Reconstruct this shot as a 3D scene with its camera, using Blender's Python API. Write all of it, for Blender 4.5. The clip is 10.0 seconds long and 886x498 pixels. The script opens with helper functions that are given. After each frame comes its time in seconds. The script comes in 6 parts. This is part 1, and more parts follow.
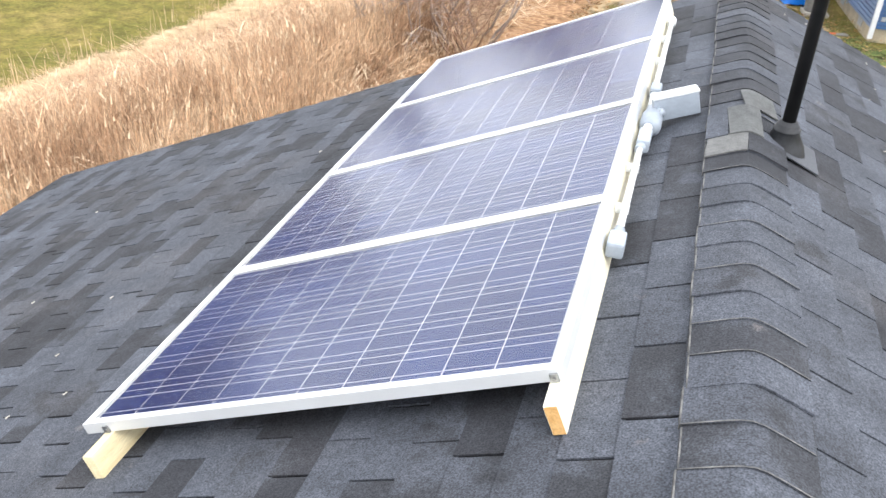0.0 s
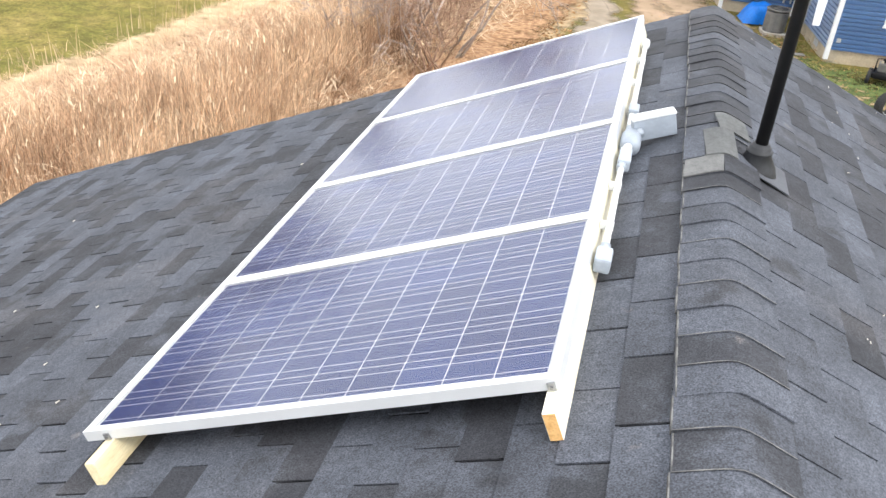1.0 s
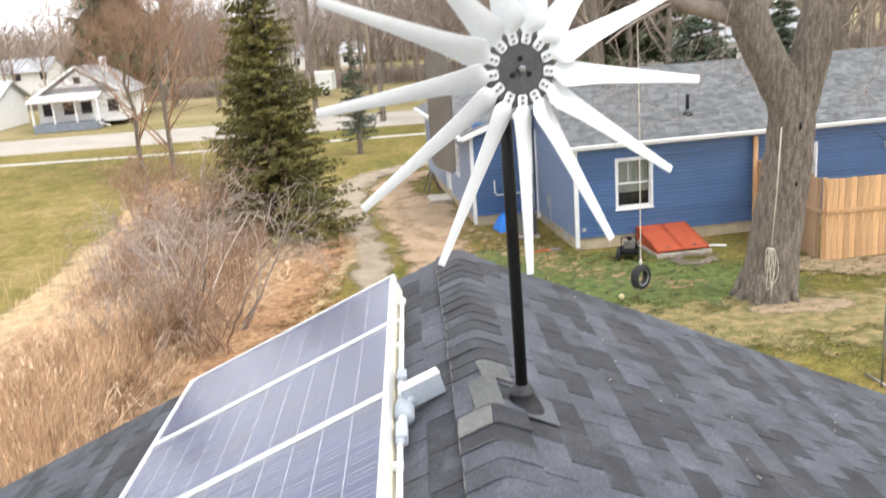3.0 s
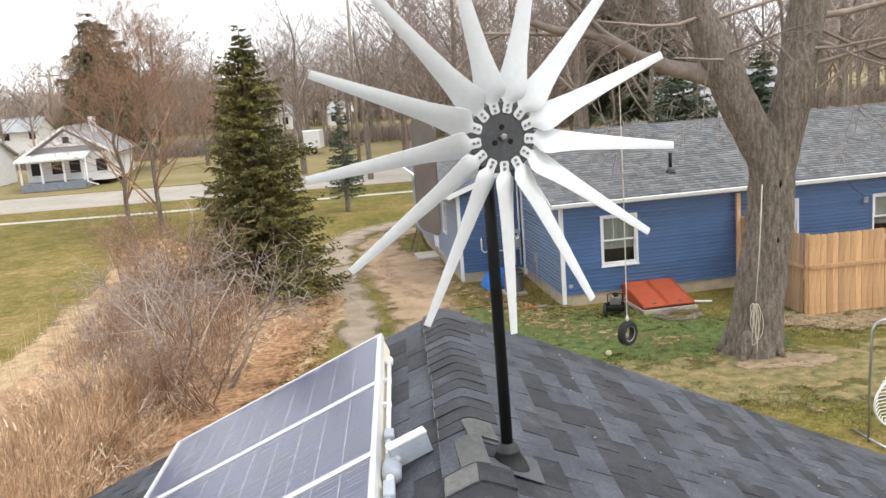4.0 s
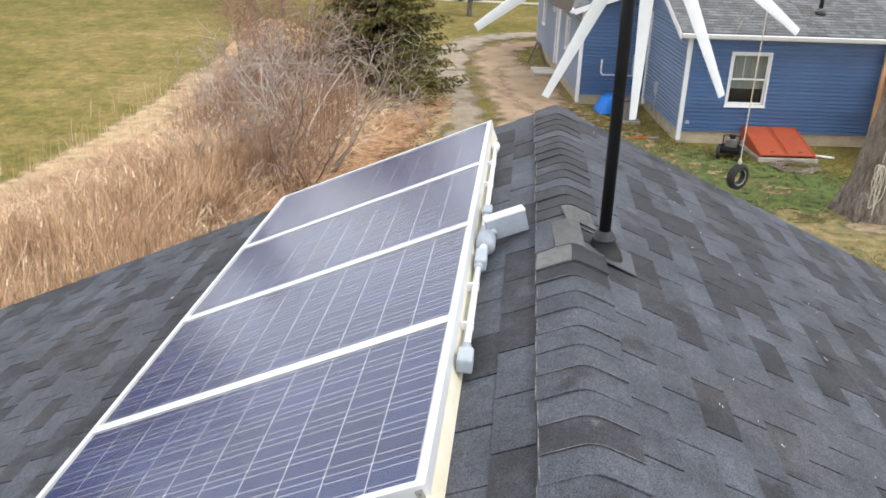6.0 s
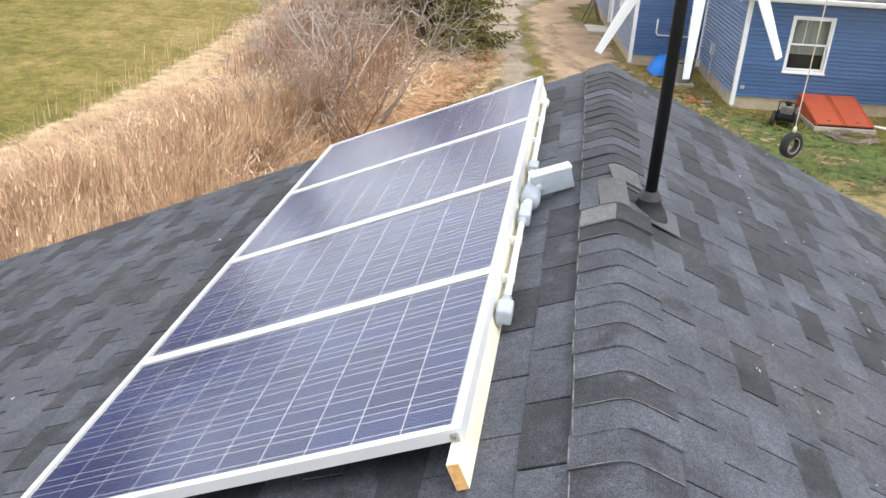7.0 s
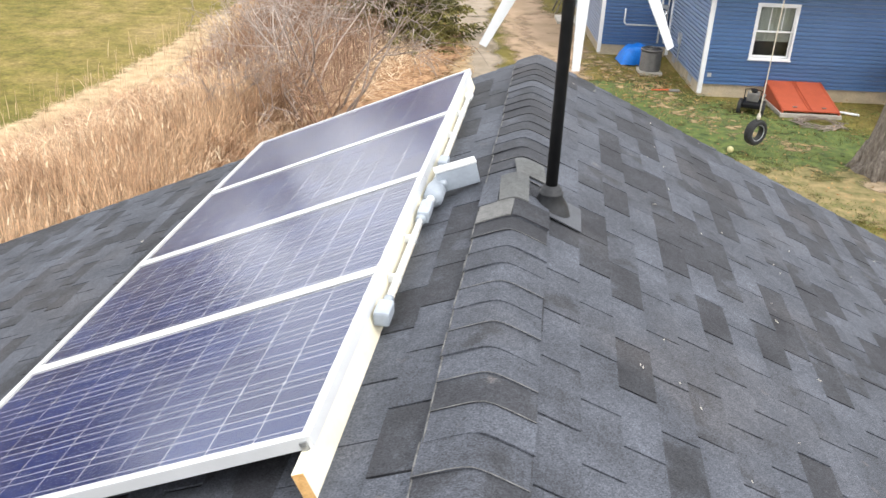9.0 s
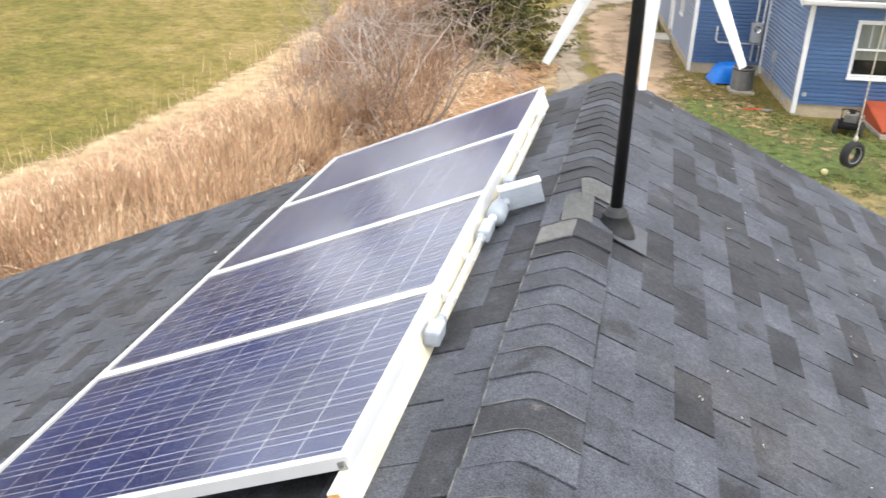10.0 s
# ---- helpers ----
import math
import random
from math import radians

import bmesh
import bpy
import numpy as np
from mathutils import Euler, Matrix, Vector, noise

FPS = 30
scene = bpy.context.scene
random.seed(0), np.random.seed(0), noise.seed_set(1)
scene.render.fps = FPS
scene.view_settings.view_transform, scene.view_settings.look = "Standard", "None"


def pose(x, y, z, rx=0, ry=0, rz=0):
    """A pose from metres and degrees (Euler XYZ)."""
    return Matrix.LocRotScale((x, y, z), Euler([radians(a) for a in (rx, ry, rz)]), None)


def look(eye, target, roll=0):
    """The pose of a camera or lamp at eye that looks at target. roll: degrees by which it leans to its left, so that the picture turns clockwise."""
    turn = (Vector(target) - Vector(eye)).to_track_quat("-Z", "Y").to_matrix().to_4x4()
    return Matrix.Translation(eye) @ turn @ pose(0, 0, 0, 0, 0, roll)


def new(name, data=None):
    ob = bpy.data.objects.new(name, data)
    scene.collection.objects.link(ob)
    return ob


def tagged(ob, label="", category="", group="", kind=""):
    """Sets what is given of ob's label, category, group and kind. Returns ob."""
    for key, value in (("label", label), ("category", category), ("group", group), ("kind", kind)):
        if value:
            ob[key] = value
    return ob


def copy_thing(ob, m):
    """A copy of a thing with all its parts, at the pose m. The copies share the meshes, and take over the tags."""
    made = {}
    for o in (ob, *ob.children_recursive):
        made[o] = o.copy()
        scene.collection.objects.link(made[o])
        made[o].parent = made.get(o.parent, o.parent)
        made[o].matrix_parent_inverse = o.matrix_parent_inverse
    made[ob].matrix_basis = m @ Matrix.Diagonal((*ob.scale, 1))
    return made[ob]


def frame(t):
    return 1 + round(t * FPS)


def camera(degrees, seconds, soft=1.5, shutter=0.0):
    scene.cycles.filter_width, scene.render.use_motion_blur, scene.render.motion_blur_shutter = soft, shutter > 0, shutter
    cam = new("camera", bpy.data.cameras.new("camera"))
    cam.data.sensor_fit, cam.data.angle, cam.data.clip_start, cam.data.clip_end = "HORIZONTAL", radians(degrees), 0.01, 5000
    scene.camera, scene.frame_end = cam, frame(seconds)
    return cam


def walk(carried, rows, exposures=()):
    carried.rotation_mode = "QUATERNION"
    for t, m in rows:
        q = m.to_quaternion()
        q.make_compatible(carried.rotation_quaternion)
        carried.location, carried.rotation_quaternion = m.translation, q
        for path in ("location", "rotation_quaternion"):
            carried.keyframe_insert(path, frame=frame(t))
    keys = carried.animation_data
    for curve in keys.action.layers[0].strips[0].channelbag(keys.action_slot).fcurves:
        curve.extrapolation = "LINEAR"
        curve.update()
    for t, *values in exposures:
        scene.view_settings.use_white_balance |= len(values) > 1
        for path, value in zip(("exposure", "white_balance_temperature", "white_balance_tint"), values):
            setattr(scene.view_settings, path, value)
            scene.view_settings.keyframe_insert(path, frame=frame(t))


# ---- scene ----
cam = camera(54.3, 10.0, shutter=0.3)
PATH = [
    (0, (-0.166, -1.732, 5.73), (-0.604, -0.075, 4.7), 3.6),
    (0.5, (-0.258, -1.837, 5.772), (-0.617, -0.152, 4.756), 5.7),
    (1, (-0.254, -1.853, 5.793), (-0.61, -0.16, 4.789), 5.6),
    (1.5, (-0.25, -1.852, 5.805), (-0.596, -0.157, 4.802), 4.0),
    (2, (-0.202, -1.81, 5.833), (-0.473, -0.056, 4.911), 0.9),
    (2.5, (-0.13, -1.803, 5.945), (-0.234, 0.053, 5.207), -2.1),
    (3, (-0.083, -1.764, 6.017), (-0.038, 0.172, 5.517), -4.3),
    (3.2, (-0.074, -1.749, 6.031), (0.0, 0.203, 5.599), -4.9),
    (4.3, (-0.076, -1.889, 6.062), (0.003, 0.074, 5.689), -4.0),
    (4.5, (-0.06, -1.872, 6.036), (0.004, 0.087, 5.637), -3.5),
    (5, (-0.074, -1.809, 5.965), (-0.068, 0.118, 5.433), -1.7),
    (5.5, (-0.086, -1.845, 5.888), (-0.153, 0.038, 5.219), 0.2),
    (6, (-0.117, -1.883, 5.853), (-0.27, -0.044, 5.082), 2.0),
    (7.5, (-0.118, -1.924, 5.847), (-0.378, -0.147, 4.967), 3.1),
    (8, (-0.045, -1.915, 5.851), (-0.324, -0.142, 4.968), 2.4),
    (8.5, (0.087, -1.862, 5.848), (-0.198, -0.089, 4.967), 1.8),
    (9, (0.244, -1.794, 5.858), (0.038, -0.011, 4.978), 2.7),
    (9.5, (0.346, -1.748, 5.866), (0.101, 0.035, 4.994), 2.4),
    (10, (0.338, -1.728, 5.853), (-0.063, 0.036, 4.999), 1.6),
]
walk(cam, [(t, look(eye, target, roll)) for t, eye, target, roll in PATH], [(0, 0.85, 6250, 10), (1.0, 0.85, 6350, 10), (2.0, 0.8, 6500, 10), (2.5, 0.78, 6500, 10), (3.0, 0.68, 6500, 10), (3.2, 0.66, 6500, 10), (3.8, 0.4, 6500, 10), (4.5, 0.17, 6500, 10), (5, 0.11, 6450, 10), (5.5, 0.2, 6400, 10), (6, 0.33, 6350, 10), (7.5, 0.62, 6350, 10), (8.5, 0.68, 6400, 10), (10, 0.72, 6500, 10)])

# ---- world and sun: an overcast day ----
world = bpy.data.worlds.new("overcast_sky")
world.use_nodes = True
scene.world = world
wn, wl = world.node_tree.nodes, world.node_tree.links
sky = wn.new("ShaderNodeTexSky")
sky.sky_type = "NISHITA"
sky.sun_disc = False
sky.sun_elevation = radians(54)
sky.sun_rotation = radians(119)
sky.air_density, sky.dust_density, sky.ozone_density = 1.0, 4.0, 1.0
grey = wn.new("ShaderNodeHueSaturation")
grey.inputs["Saturation"].default_value = 0.12
cloud = wn.new("ShaderNodeMix")
cloud.data_type = "RGBA"
cloud.inputs["Factor"].default_value = 0.8
cloud.inputs["B"].default_value = (12.6, 12.7, 13.0, 1)
wl.new(sky.outputs["Color"], grey.inputs["Color"])
wl.new(grey.outputs["Color"], cloud.inputs["A"])
wl.new(cloud.outputs["Result"], wn["Background"].inputs["Color"])
wn["Background"].inputs["Strength"].default_value = 0.125
sun = new("sun", bpy.data.lights.new("sun", "SUN"))
sun.data.energy, sun.data.angle, sun.data.color = 1.1, radians(18), (1.0, 0.96, 0.90)
sun.matrix_world = look((9, -5, 14), (0, 0, 0))


# ---- materials ----
def ramp(nodes, stops):
    r = nodes.new("ShaderNodeValToRGB")
    el = r.color_ramp.elements
    while len(el) < len(stops):
        el.new(0.5)
    for e, (p, c) in zip(el, stops):
        e.position, e.color = p, (*c, 1)
    return r


def mat(name, a, b=None, rough=0.7, metal=0.0, scale=6.0, fine=80.0, bump=0.2, spec=0.4, stretch=(1, 1, 1), rand="", coat=0.0, amount=0.12, dist=0.004):
    """Two tones in broad patches, a fine grain over them, an optional tone for each piece, and a fine relief."""
    m = bpy.data.materials.new(name)
    m.use_nodes = True
    n, l = m.node_tree.nodes, m.node_tree.links
    p = n["Principled BSDF"]
    b = b or tuple(c * 0.75 for c in a)
    co = n.new("ShaderNodeTexCoord")
    mp = n.new("ShaderNodeMapping")
    mp.inputs["Scale"].default_value = stretch
    l.new(co.outputs["Object"], mp.inputs["Vector"])
    n1, n2 = n.new("ShaderNodeTexNoise"), n.new("ShaderNodeTexNoise")
    n1.inputs["Scale"].default_value, n1.inputs["Detail"].default_value = scale, 6
    n2.inputs["Scale"].default_value, n2.inputs["Detail"].default_value = fine, 3
    for q in (n1, n2):
        l.new(mp.outputs["Vector"], q.inputs["Vector"])
    r = ramp(n, [(0.36, b), (0.64, a)])
    l.new(n1.outputs["Fac"], r.inputs["Fac"])
    last = r.outputs["Color"]
    if rand:
        src = n.new("ShaderNodeObjectInfo") if rand == "object" else n.new("ShaderNodeNewGeometry")
        out = src.outputs["Random" if rand == "object" else "Random Per Island"]
        rr = n.new("ShaderNodeMapRange")
        rr.inputs["To Min"].default_value, rr.inputs["To Max"].default_value = 1 - amount * 2.2, 1 + amount * 2.2
        l.new(out, rr.inputs["Value"])
        mx = n.new("ShaderNodeMix")
        mx.data_type, mx.blend_type = "RGBA", "MULTIPLY"
        mx.inputs["Factor"].default_value = 1
        l.new(last, mx.inputs["A"])
        l.new(rr.outputs["Result"], mx.inputs["B"])
        last = mx.outputs["Result"]
    gr = n.new("ShaderNodeMapRange")
    gr.inputs["From Min"].default_value, gr.inputs["From Max"].default_value = 0.3, 0.7
    gr.inputs["To Min"].default_value, gr.inputs["To Max"].default_value = 1 - amount, 1 + amount
    l.new(n2.outputs["Fac"], gr.inputs["Value"])
    mg = n.new("ShaderNodeMix")
    mg.data_type, mg.blend_type = "RGBA", "MULTIPLY"
    mg.inputs["Factor"].default_value = 1
    l.new(last, mg.inputs["A"])
    l.new(gr.outputs["Result"], mg.inputs["B"])
    l.new(mg.outputs["Result"], p.inputs["Base Color"])
    p.inputs["Roughness"].default_value, p.inputs["Metallic"].default_value = rough, metal
    p.inputs["Specular IOR Level"].default_value = spec
    p.inputs["Coat Weight"].default_value = coat
    if bump:
        bm_ = n.new("ShaderNodeBump")
        bm_.inputs["Strength"].default_value, bm_.inputs["Distance"].default_value = bump, dist
        l.new(n2.outputs["Fac"], bm_.inputs["Height"])
        l.new(bm_.outputs["Normal"], p.inputs["Normal"])
    return m


def shingle_mat(name, rand, tones, grain=0.38, blend=0.46):
    """Mineral-granule asphalt shingle: a tone for each piece that drifts along it, speckled granules, brown grime and pale scuffs."""
    m = bpy.data.materials.new(name)
    m.use_nodes = True
    n, l = m.node_tree.nodes, m.node_tree.links
    p = n["Principled BSDF"]
    src = n.new("ShaderNodeObjectInfo") if rand == "object" else n.new("ShaderNodeNewGeometry")
    geo = n.new("ShaderNodeNewGeometry")
    noises = []
    for sc, d in ((3.4, 4), (190, 2), (42, 3), (6.0, 2), (1.7, 6), (9.0, 5)):
        q = n.new("ShaderNodeTexNoise")
        q.inputs["Scale"].default_value, q.inputs["Detail"].default_value = sc, d
        l.new(geo.outputs["Position"], q.inputs["Vector"])
        noises.append(q)
    n1, n2, n3, n4, n5, n6 = noises
    drift = n.new("ShaderNodeMapRange")
    drift.clamp = False
    drift.inputs["From Min"].default_value, drift.inputs["From Max"].default_value = 0.3, 0.7
    drift.inputs["To Min"].default_value, drift.inputs["To Max"].default_value = -blend / 2, blend / 2
    l.new(n4.outputs["Fac"], drift.inputs["Value"])
    tone = n.new("ShaderNodeMath")
    tone.operation, tone.use_clamp = "ADD", True
    l.new(src.outputs["Random" if rand == "object" else "Random Per Island"], tone.inputs[0])
    l.new(drift.outputs["Result"], tone.inputs[1])
    r = ramp(n, tones)
    l.new(tone.outputs["Value"], r.inputs["Fac"])
    last = r.outputs["Color"]
    for q, lo, hi, tint in ((n5, 0.52, 0.70, (0.052, 0.048, 0.048)), (n6, 0.69, 0.78, (0.170, 0.150, 0.140))):
        k = n.new("ShaderNodeMapRange")
        k.inputs["From Min"].default_value, k.inputs["From Max"].default_value = lo, hi
        k.inputs["To Max"].default_value = 0.38
        l.new(q.outputs["Fac"], k.inputs["Value"])
        x = n.new("ShaderNodeMix")
        x.data_type = "RGBA"
        x.inputs["B"].default_value = (*tint, 1)
        l.new(k.outputs["Result"], x.inputs["Factor"])
        l.new(last, x.inputs["A"])
        last = x.outputs["Result"]
    for q, lo, hi in ((n1, 0.72, 1.24), (n2, 1 - grain * 1.3, 1 + grain * 2.0), (n3, 0.82, 1.18)):
        g = n.new("ShaderNodeMapRange")
        g.inputs["From Min"].default_value, g.inputs["From Max"].default_value = 0.3, 0.7
        g.inputs["To Min"].default_value, g.inputs["To Max"].default_value = lo, hi
        l.new(q.outputs["Fac"], g.inputs["Value"])
        x = n.new("ShaderNodeMix")
        x.data_type, x.blend_type = "RGBA", "MULTIPLY"
        x.inputs["Factor"].default_value = 1
        l.new(last, x.inputs["A"])
        l.new(g.outputs["Result"], x.inputs["B"])
        last = x.outputs["Result"]
    l.new(last, p.inputs["Base Color"])
    p.inputs["Roughness"].default_value = 0.82
    p.inputs["Specular IOR Level"].default_value = 0.35
    b = n.new("ShaderNodeBump")
    b.inputs["Strength"].default_value, b.inputs["Distance"].default_value = 0.45, 0.003
    l.new(n2.outputs["Fac"], b.inputs["Height"])
    l.new(b.outputs["Normal"], p.inputs["Normal"])
    return m


TONES = [(0.0, (0.025, 0.026, 0.031)), (0.30, (0.033, 0.035, 0.041)), (0.40, (0.049, 0.053, 0.064)), (0.66, (0.055, 0.060, 0.073)), (1.0, (0.066, 0.072, 0.088))]
M_SHINGLE = shingle_mat("asphalt_shingle", "object", TONES)
M_SHINGLE_FAR = shingle_mat("asphalt_shingle_joined", "island", TONES)
M_FELT = mat("shingle_underlay", (0.012, 0.012, 0.013), rough=0.9)
M_PALE = shingle_mat("faded_shingle", "object", [(0.0, (0.110, 0.113, 0.112)), (1.0, (0.140, 0.140, 0.136))], grain=0.12)
M_CUT = mat("shingle_cut_edge", (0.20, 0.195, 0.185), (0.06, 0.06, 0.06), rough=0.9, scale=14, fine=90, amount=0.3)
M_ALU = mat("anodised_aluminium", (0.70, 0.71, 0.72), (0.64, 0.65, 0.66), rough=0.42, metal=0.30, scale=3, fine=300, bump=0.03, amount=0.03)
M_BACK = mat("white_backsheet", (0.80, 0.80, 0.80), (0.76, 0.76, 0.77), rough=0.4, scale=5, bump=0, amount=0.02)
M_BUS = mat("tinned_busbar", (0.86, 0.87, 0.90), (0.76, 0.77, 0.82), rough=0.4, metal=0.0, scale=9, bump=0, amount=0.05)
M_LUMBER = mat("spruce_lumber", (0.80, 0.70, 0.46), (0.70, 0.58, 0.34), rough=0.65, scale=5, fine=60, stretch=(6, 0.5, 6), bump=0.12)
M_ENDGRAIN = mat("lumber_end_grain", (0.72, 0.44, 0.18), (0.58, 0.32, 0.11), rough=0.7, scale=30, fine=150)
M_WHITEPAINT = mat("cream_lumber", (0.84, 0.80, 0.66), (0.78, 0.72, 0.54), rough=0.5, scale=4, fine=50, bump=0.06, amount=0.04)
M_PVC = mat("grey_pvc", (0.37, 0.41, 0.46), (0.30, 0.335, 0.38), rough=0.4, scale=8, fine=60, bump=0.03, amount=0.05)
M_PVCW = mat("pale_pvc", (0.74, 0.75, 0.74), (0.64, 0.65, 0.64), rough=0.4, scale=9, fine=60, bump=0.03, amount=0.05)
M_ZINC = mat("zinc_clip", (0.45, 0.46, 0.47), rough=0.35, metal=0.9, bump=0.02)
M_BLACK = mat("black_painted_steel", (0.006, 0.006, 0.007), (0.010, 0.010, 0.011), rough=0.5, scale=20, bump=0.03, spec=0.2)
M_RUBBER = mat("grey_rubber_boot", (0.024, 0.025, 0.028), (0.017, 0.018, 0.02), rough=0.6, scale=20)
M_FLASH = mat("grey_metal_flashing", (0.080, 0.086, 0.098), (0.062, 0.066, 0.076), rough=0.5, scale=12, metal=0.2)
M_BLADE = mat("white_blade_plastic", (0.68, 0.70, 0.715), (0.62, 0.64, 0.66), rough=0.38, scale=2.5, fine=40, bump=0.02, amount=0.03)
M_HUB = mat("dark_grey_hub", (0.075, 0.078, 0.085), (0.06, 0.062, 0.068), rough=0.45, scale=10, metal=0.3)
M_BOLT = mat("steel_bolt", (0.30, 0.30, 0.31), rough=0.3, metal=0.9)
M_VANE = mat("brown_grey_vane", (0.15, 0.13, 0.11), (0.12, 0.10, 0.085), rough=0.6, scale=9)
M_SIDING = mat("blue_vinyl_siding", (0.064, 0.140, 0.305), (0.055, 0.124, 0.278), rough=0.33, scale=1.6, fine=30, bump=0.04, spec=0.75, rand="object", amount=0.04)
M_SIDING.node_tree.nodes["Principled BSDF"].inputs["Sheen Weight"].default_value = 0.45      # chalky weathered vinyl
M_SIDING.node_tree.nodes["Principled BSDF"].inputs["Sheen Roughness"].default_value = 0.45
M_TRIM = mat("white_vinyl_trim", (0.80, 0.81, 0.82), (0.74, 0.75, 0.76), rough=0.45, scale=3, bump=0.02, amount=0.03)
M_FOUND = mat("tan_foundation", (0.50, 0.42, 0.30), (0.40, 0.34, 0.25), rough=0.85, scale=3, fine=40)
M_ROOF2 = mat("grey_house_shingle", (0.150, 0.155, 0.160), (0.115, 0.119, 0.123), rough=0.85, scale=2.2, fine=22, rand="island", amount=0.13)
M_RED = mat("rusty_red_hatch", (0.42, 0.085, 0.035), (0.34, 0.065, 0.028), rough=0.55, scale=2, fine=30, amount=0.08)
M_CONC = mat("weathered_concrete", (0.50, 0.47, 0.41), (0.40, 0.37, 0.32), rough=0.9, scale=3, fine=40)
M_FENCE = mat("cedar_fence_board", (0.62, 0.385, 0.205), (0.48, 0.285, 0.14), rough=0.75, scale=3, fine=26, stretch=(5, 5, 0.5), rand="object", amount=0.10)
M_FENCE_G = mat("weathered_fence_board", (0.40, 0.265, 0.165), (0.29, 0.185, 0.11), rough=0.8, scale=3, fine=26, stretch=(5, 5, 0.5), rand="object", amount=0.10)
M_BARK = mat("grey_brown_bark", (0.290, 0.246, 0.203), (0.150, 0.124, 0.100), rough=0.95, scale=6, fine=30, stretch=(3, 3, 0.55), bump=1.0, amount=0.42, dist=0.05)
# brown-grey twigs, paled to put the haze over the back woods into the colour
M_TWIG = mat("bare_twigs", (0.32, 0.260, 0.225), (0.225, 0.18, 0.155), rough=0.9, scale=0.8, fine=9, bump=0, rand="island", amount=0.15)
# grey shrub twigs, lightened so the far woods carry aerial haze in their colour
M_TWIGG = mat("grey_and_hazed_twigs", (0.46, 0.39, 0.345), (0.29, 0.225, 0.185), rough=0.9, scale=0.8, fine=9, bump=0, rand="island", amount=0.15)
M_TWIGR = mat("russet_twigs", (0.38, 0.24, 0.16), (0.27, 0.17, 0.115), rough=0.9, scale=0.8, fine=9, bump=0, rand="island", amount=0.15)
M_NEEDLE = mat("spruce_needles", (0.185, 0.160, 0.046), (0.080, 0.082, 0.025), rough=0.8, scale=0.9, fine=12, bump=0, rand="island", amount=0.20)
M_NEEDLE2 = mat("blue_green_needles", (0.100, 0.125, 0.080), (0.055, 0.075, 0.050), rough=0.8, scale=0.9, fine=12, bump=0, rand="island", amount=0.20)
M_PINE = mat("dull_pine_needles", (0.175, 0.195, 0.115), (0.095, 0.112, 0.066), rough=0.8, scale=0.5, fine=8, bump=0, rand="island", amount=0.2)
M_REED = mat("dry_reeds", (0.63, 0.445, 0.285), (0.35, 0.21, 0.122), rough=0.85, scale=0.9, fine=7, bump=0, rand="island", amount=0.27)
M_PLUME = mat("pale_reed_plumes", (0.70, 0.525, 0.355), (0.50, 0.345, 0.21), rough=0.9, scale=2, fine=20, bump=0, rand="island", amount=0.12)
M_SEEDHEAD = mat("pale_seed_heads", (0.80, 0.64, 0.45), (0.64, 0.48, 0.31), rough=0.9, scale=2, fine=20, bump=0, rand="island", amount=0.12)
M_LITTER = mat("dead_leaves", (0.44, 0.27, 0.12), (0.26, 0.13, 0.05), rough=0.9, scale=3, fine=30, bump=0, rand="island", amount=0.2)
M_GRASS = mat("grass_blades", (0.125, 0.160, 0.040), (0.23, 0.20, 0.075), rough=0.85, scale=0.35, fine=3, bump=0, rand="island", amount=0.18)
M_DIRT = mat("bare_tan_earth", (0.38, 0.28, 0.18), (0.27, 0.215, 0.11), rough=0.95, scale=1.1, fine=60, bump=0.3, amount=0.08, dist=0.01)
M_ROAD = mat("pale_asphalt_road", (0.40, 0.36, 0.31), (0.33, 0.30, 0.26), rough=0.9, scale=0.4, fine=6, bump=0.1)
M_WALK = mat("concrete_walk", (0.52, 0.49, 0.43), (0.44, 0.41, 0.36), rough=0.9, scale=1, fine=12, bump=0.1)
M_TYRE = mat("black_tyre_rubber", (0.022, 0.022, 0.023), (0.03, 0.03, 0.03), rough=0.75, scale=12, fine=90)
M_ROPE = mat("pale_rope", (0.66, 0.61, 0.52), (0.54, 0.49, 0.40), rough=0.9, scale=20, fine=120)
M_TARP = mat("bright_blue_tarp", (0.010, 0.20, 0.72), (0.008, 0.15, 0.58), rough=0.4, scale=4, fine=20, bump=0.2)
M_STEELBOX = mat("grey_steel_case", (0.22, 0.21, 0.195), (0.155, 0.15, 0.14), rough=0.55, metal=0.3, scale=6)
M_GREYBOX = mat("grey_meter_box", (0.42, 0.43, 0.44), (0.36, 0.37, 0.38), rough=0.5, scale=5)
M_WHITEHOUSE = mat("white_clapboard", (0.80, 0.80, 0.80), (0.72, 0.72, 0.72), rough=0.6, scale=1, fine=9, stretch=(1, 1, 6), bump=0.1, amount=0.05)
M_GREYSHAKE = mat("grey_shake_gable", (0.32, 0.32, 0.33), (0.26, 0.26, 0.27), rough=0.8, scale=1, fine=8, stretch=(1, 1, 5))
M_PORCHBASE = mat("blue_grey_porch_base", (0.24, 0.27, 0.33), (0.20, 0.225, 0.27), rough=0.8, scale=2, fine=8)
M_DARKROOM = mat("dark_interior", (0.03, 0.03, 0.033), rough=0.8, bump=0)
M_CURTAIN = mat("pale_curtain", (0.40, 0.42, 0.37), (0.30, 0.31, 0.28), rough=0.9, scale=3, fine=14, stretch=(8, 8, 0.6))
M_POLE = mat("weathered_utility_pole", (0.36, 0.30, 0.24), (0.28, 0.23, 0.19), rough=0.9, scale=3, fine=20, stretch=(4, 4, 0.4))


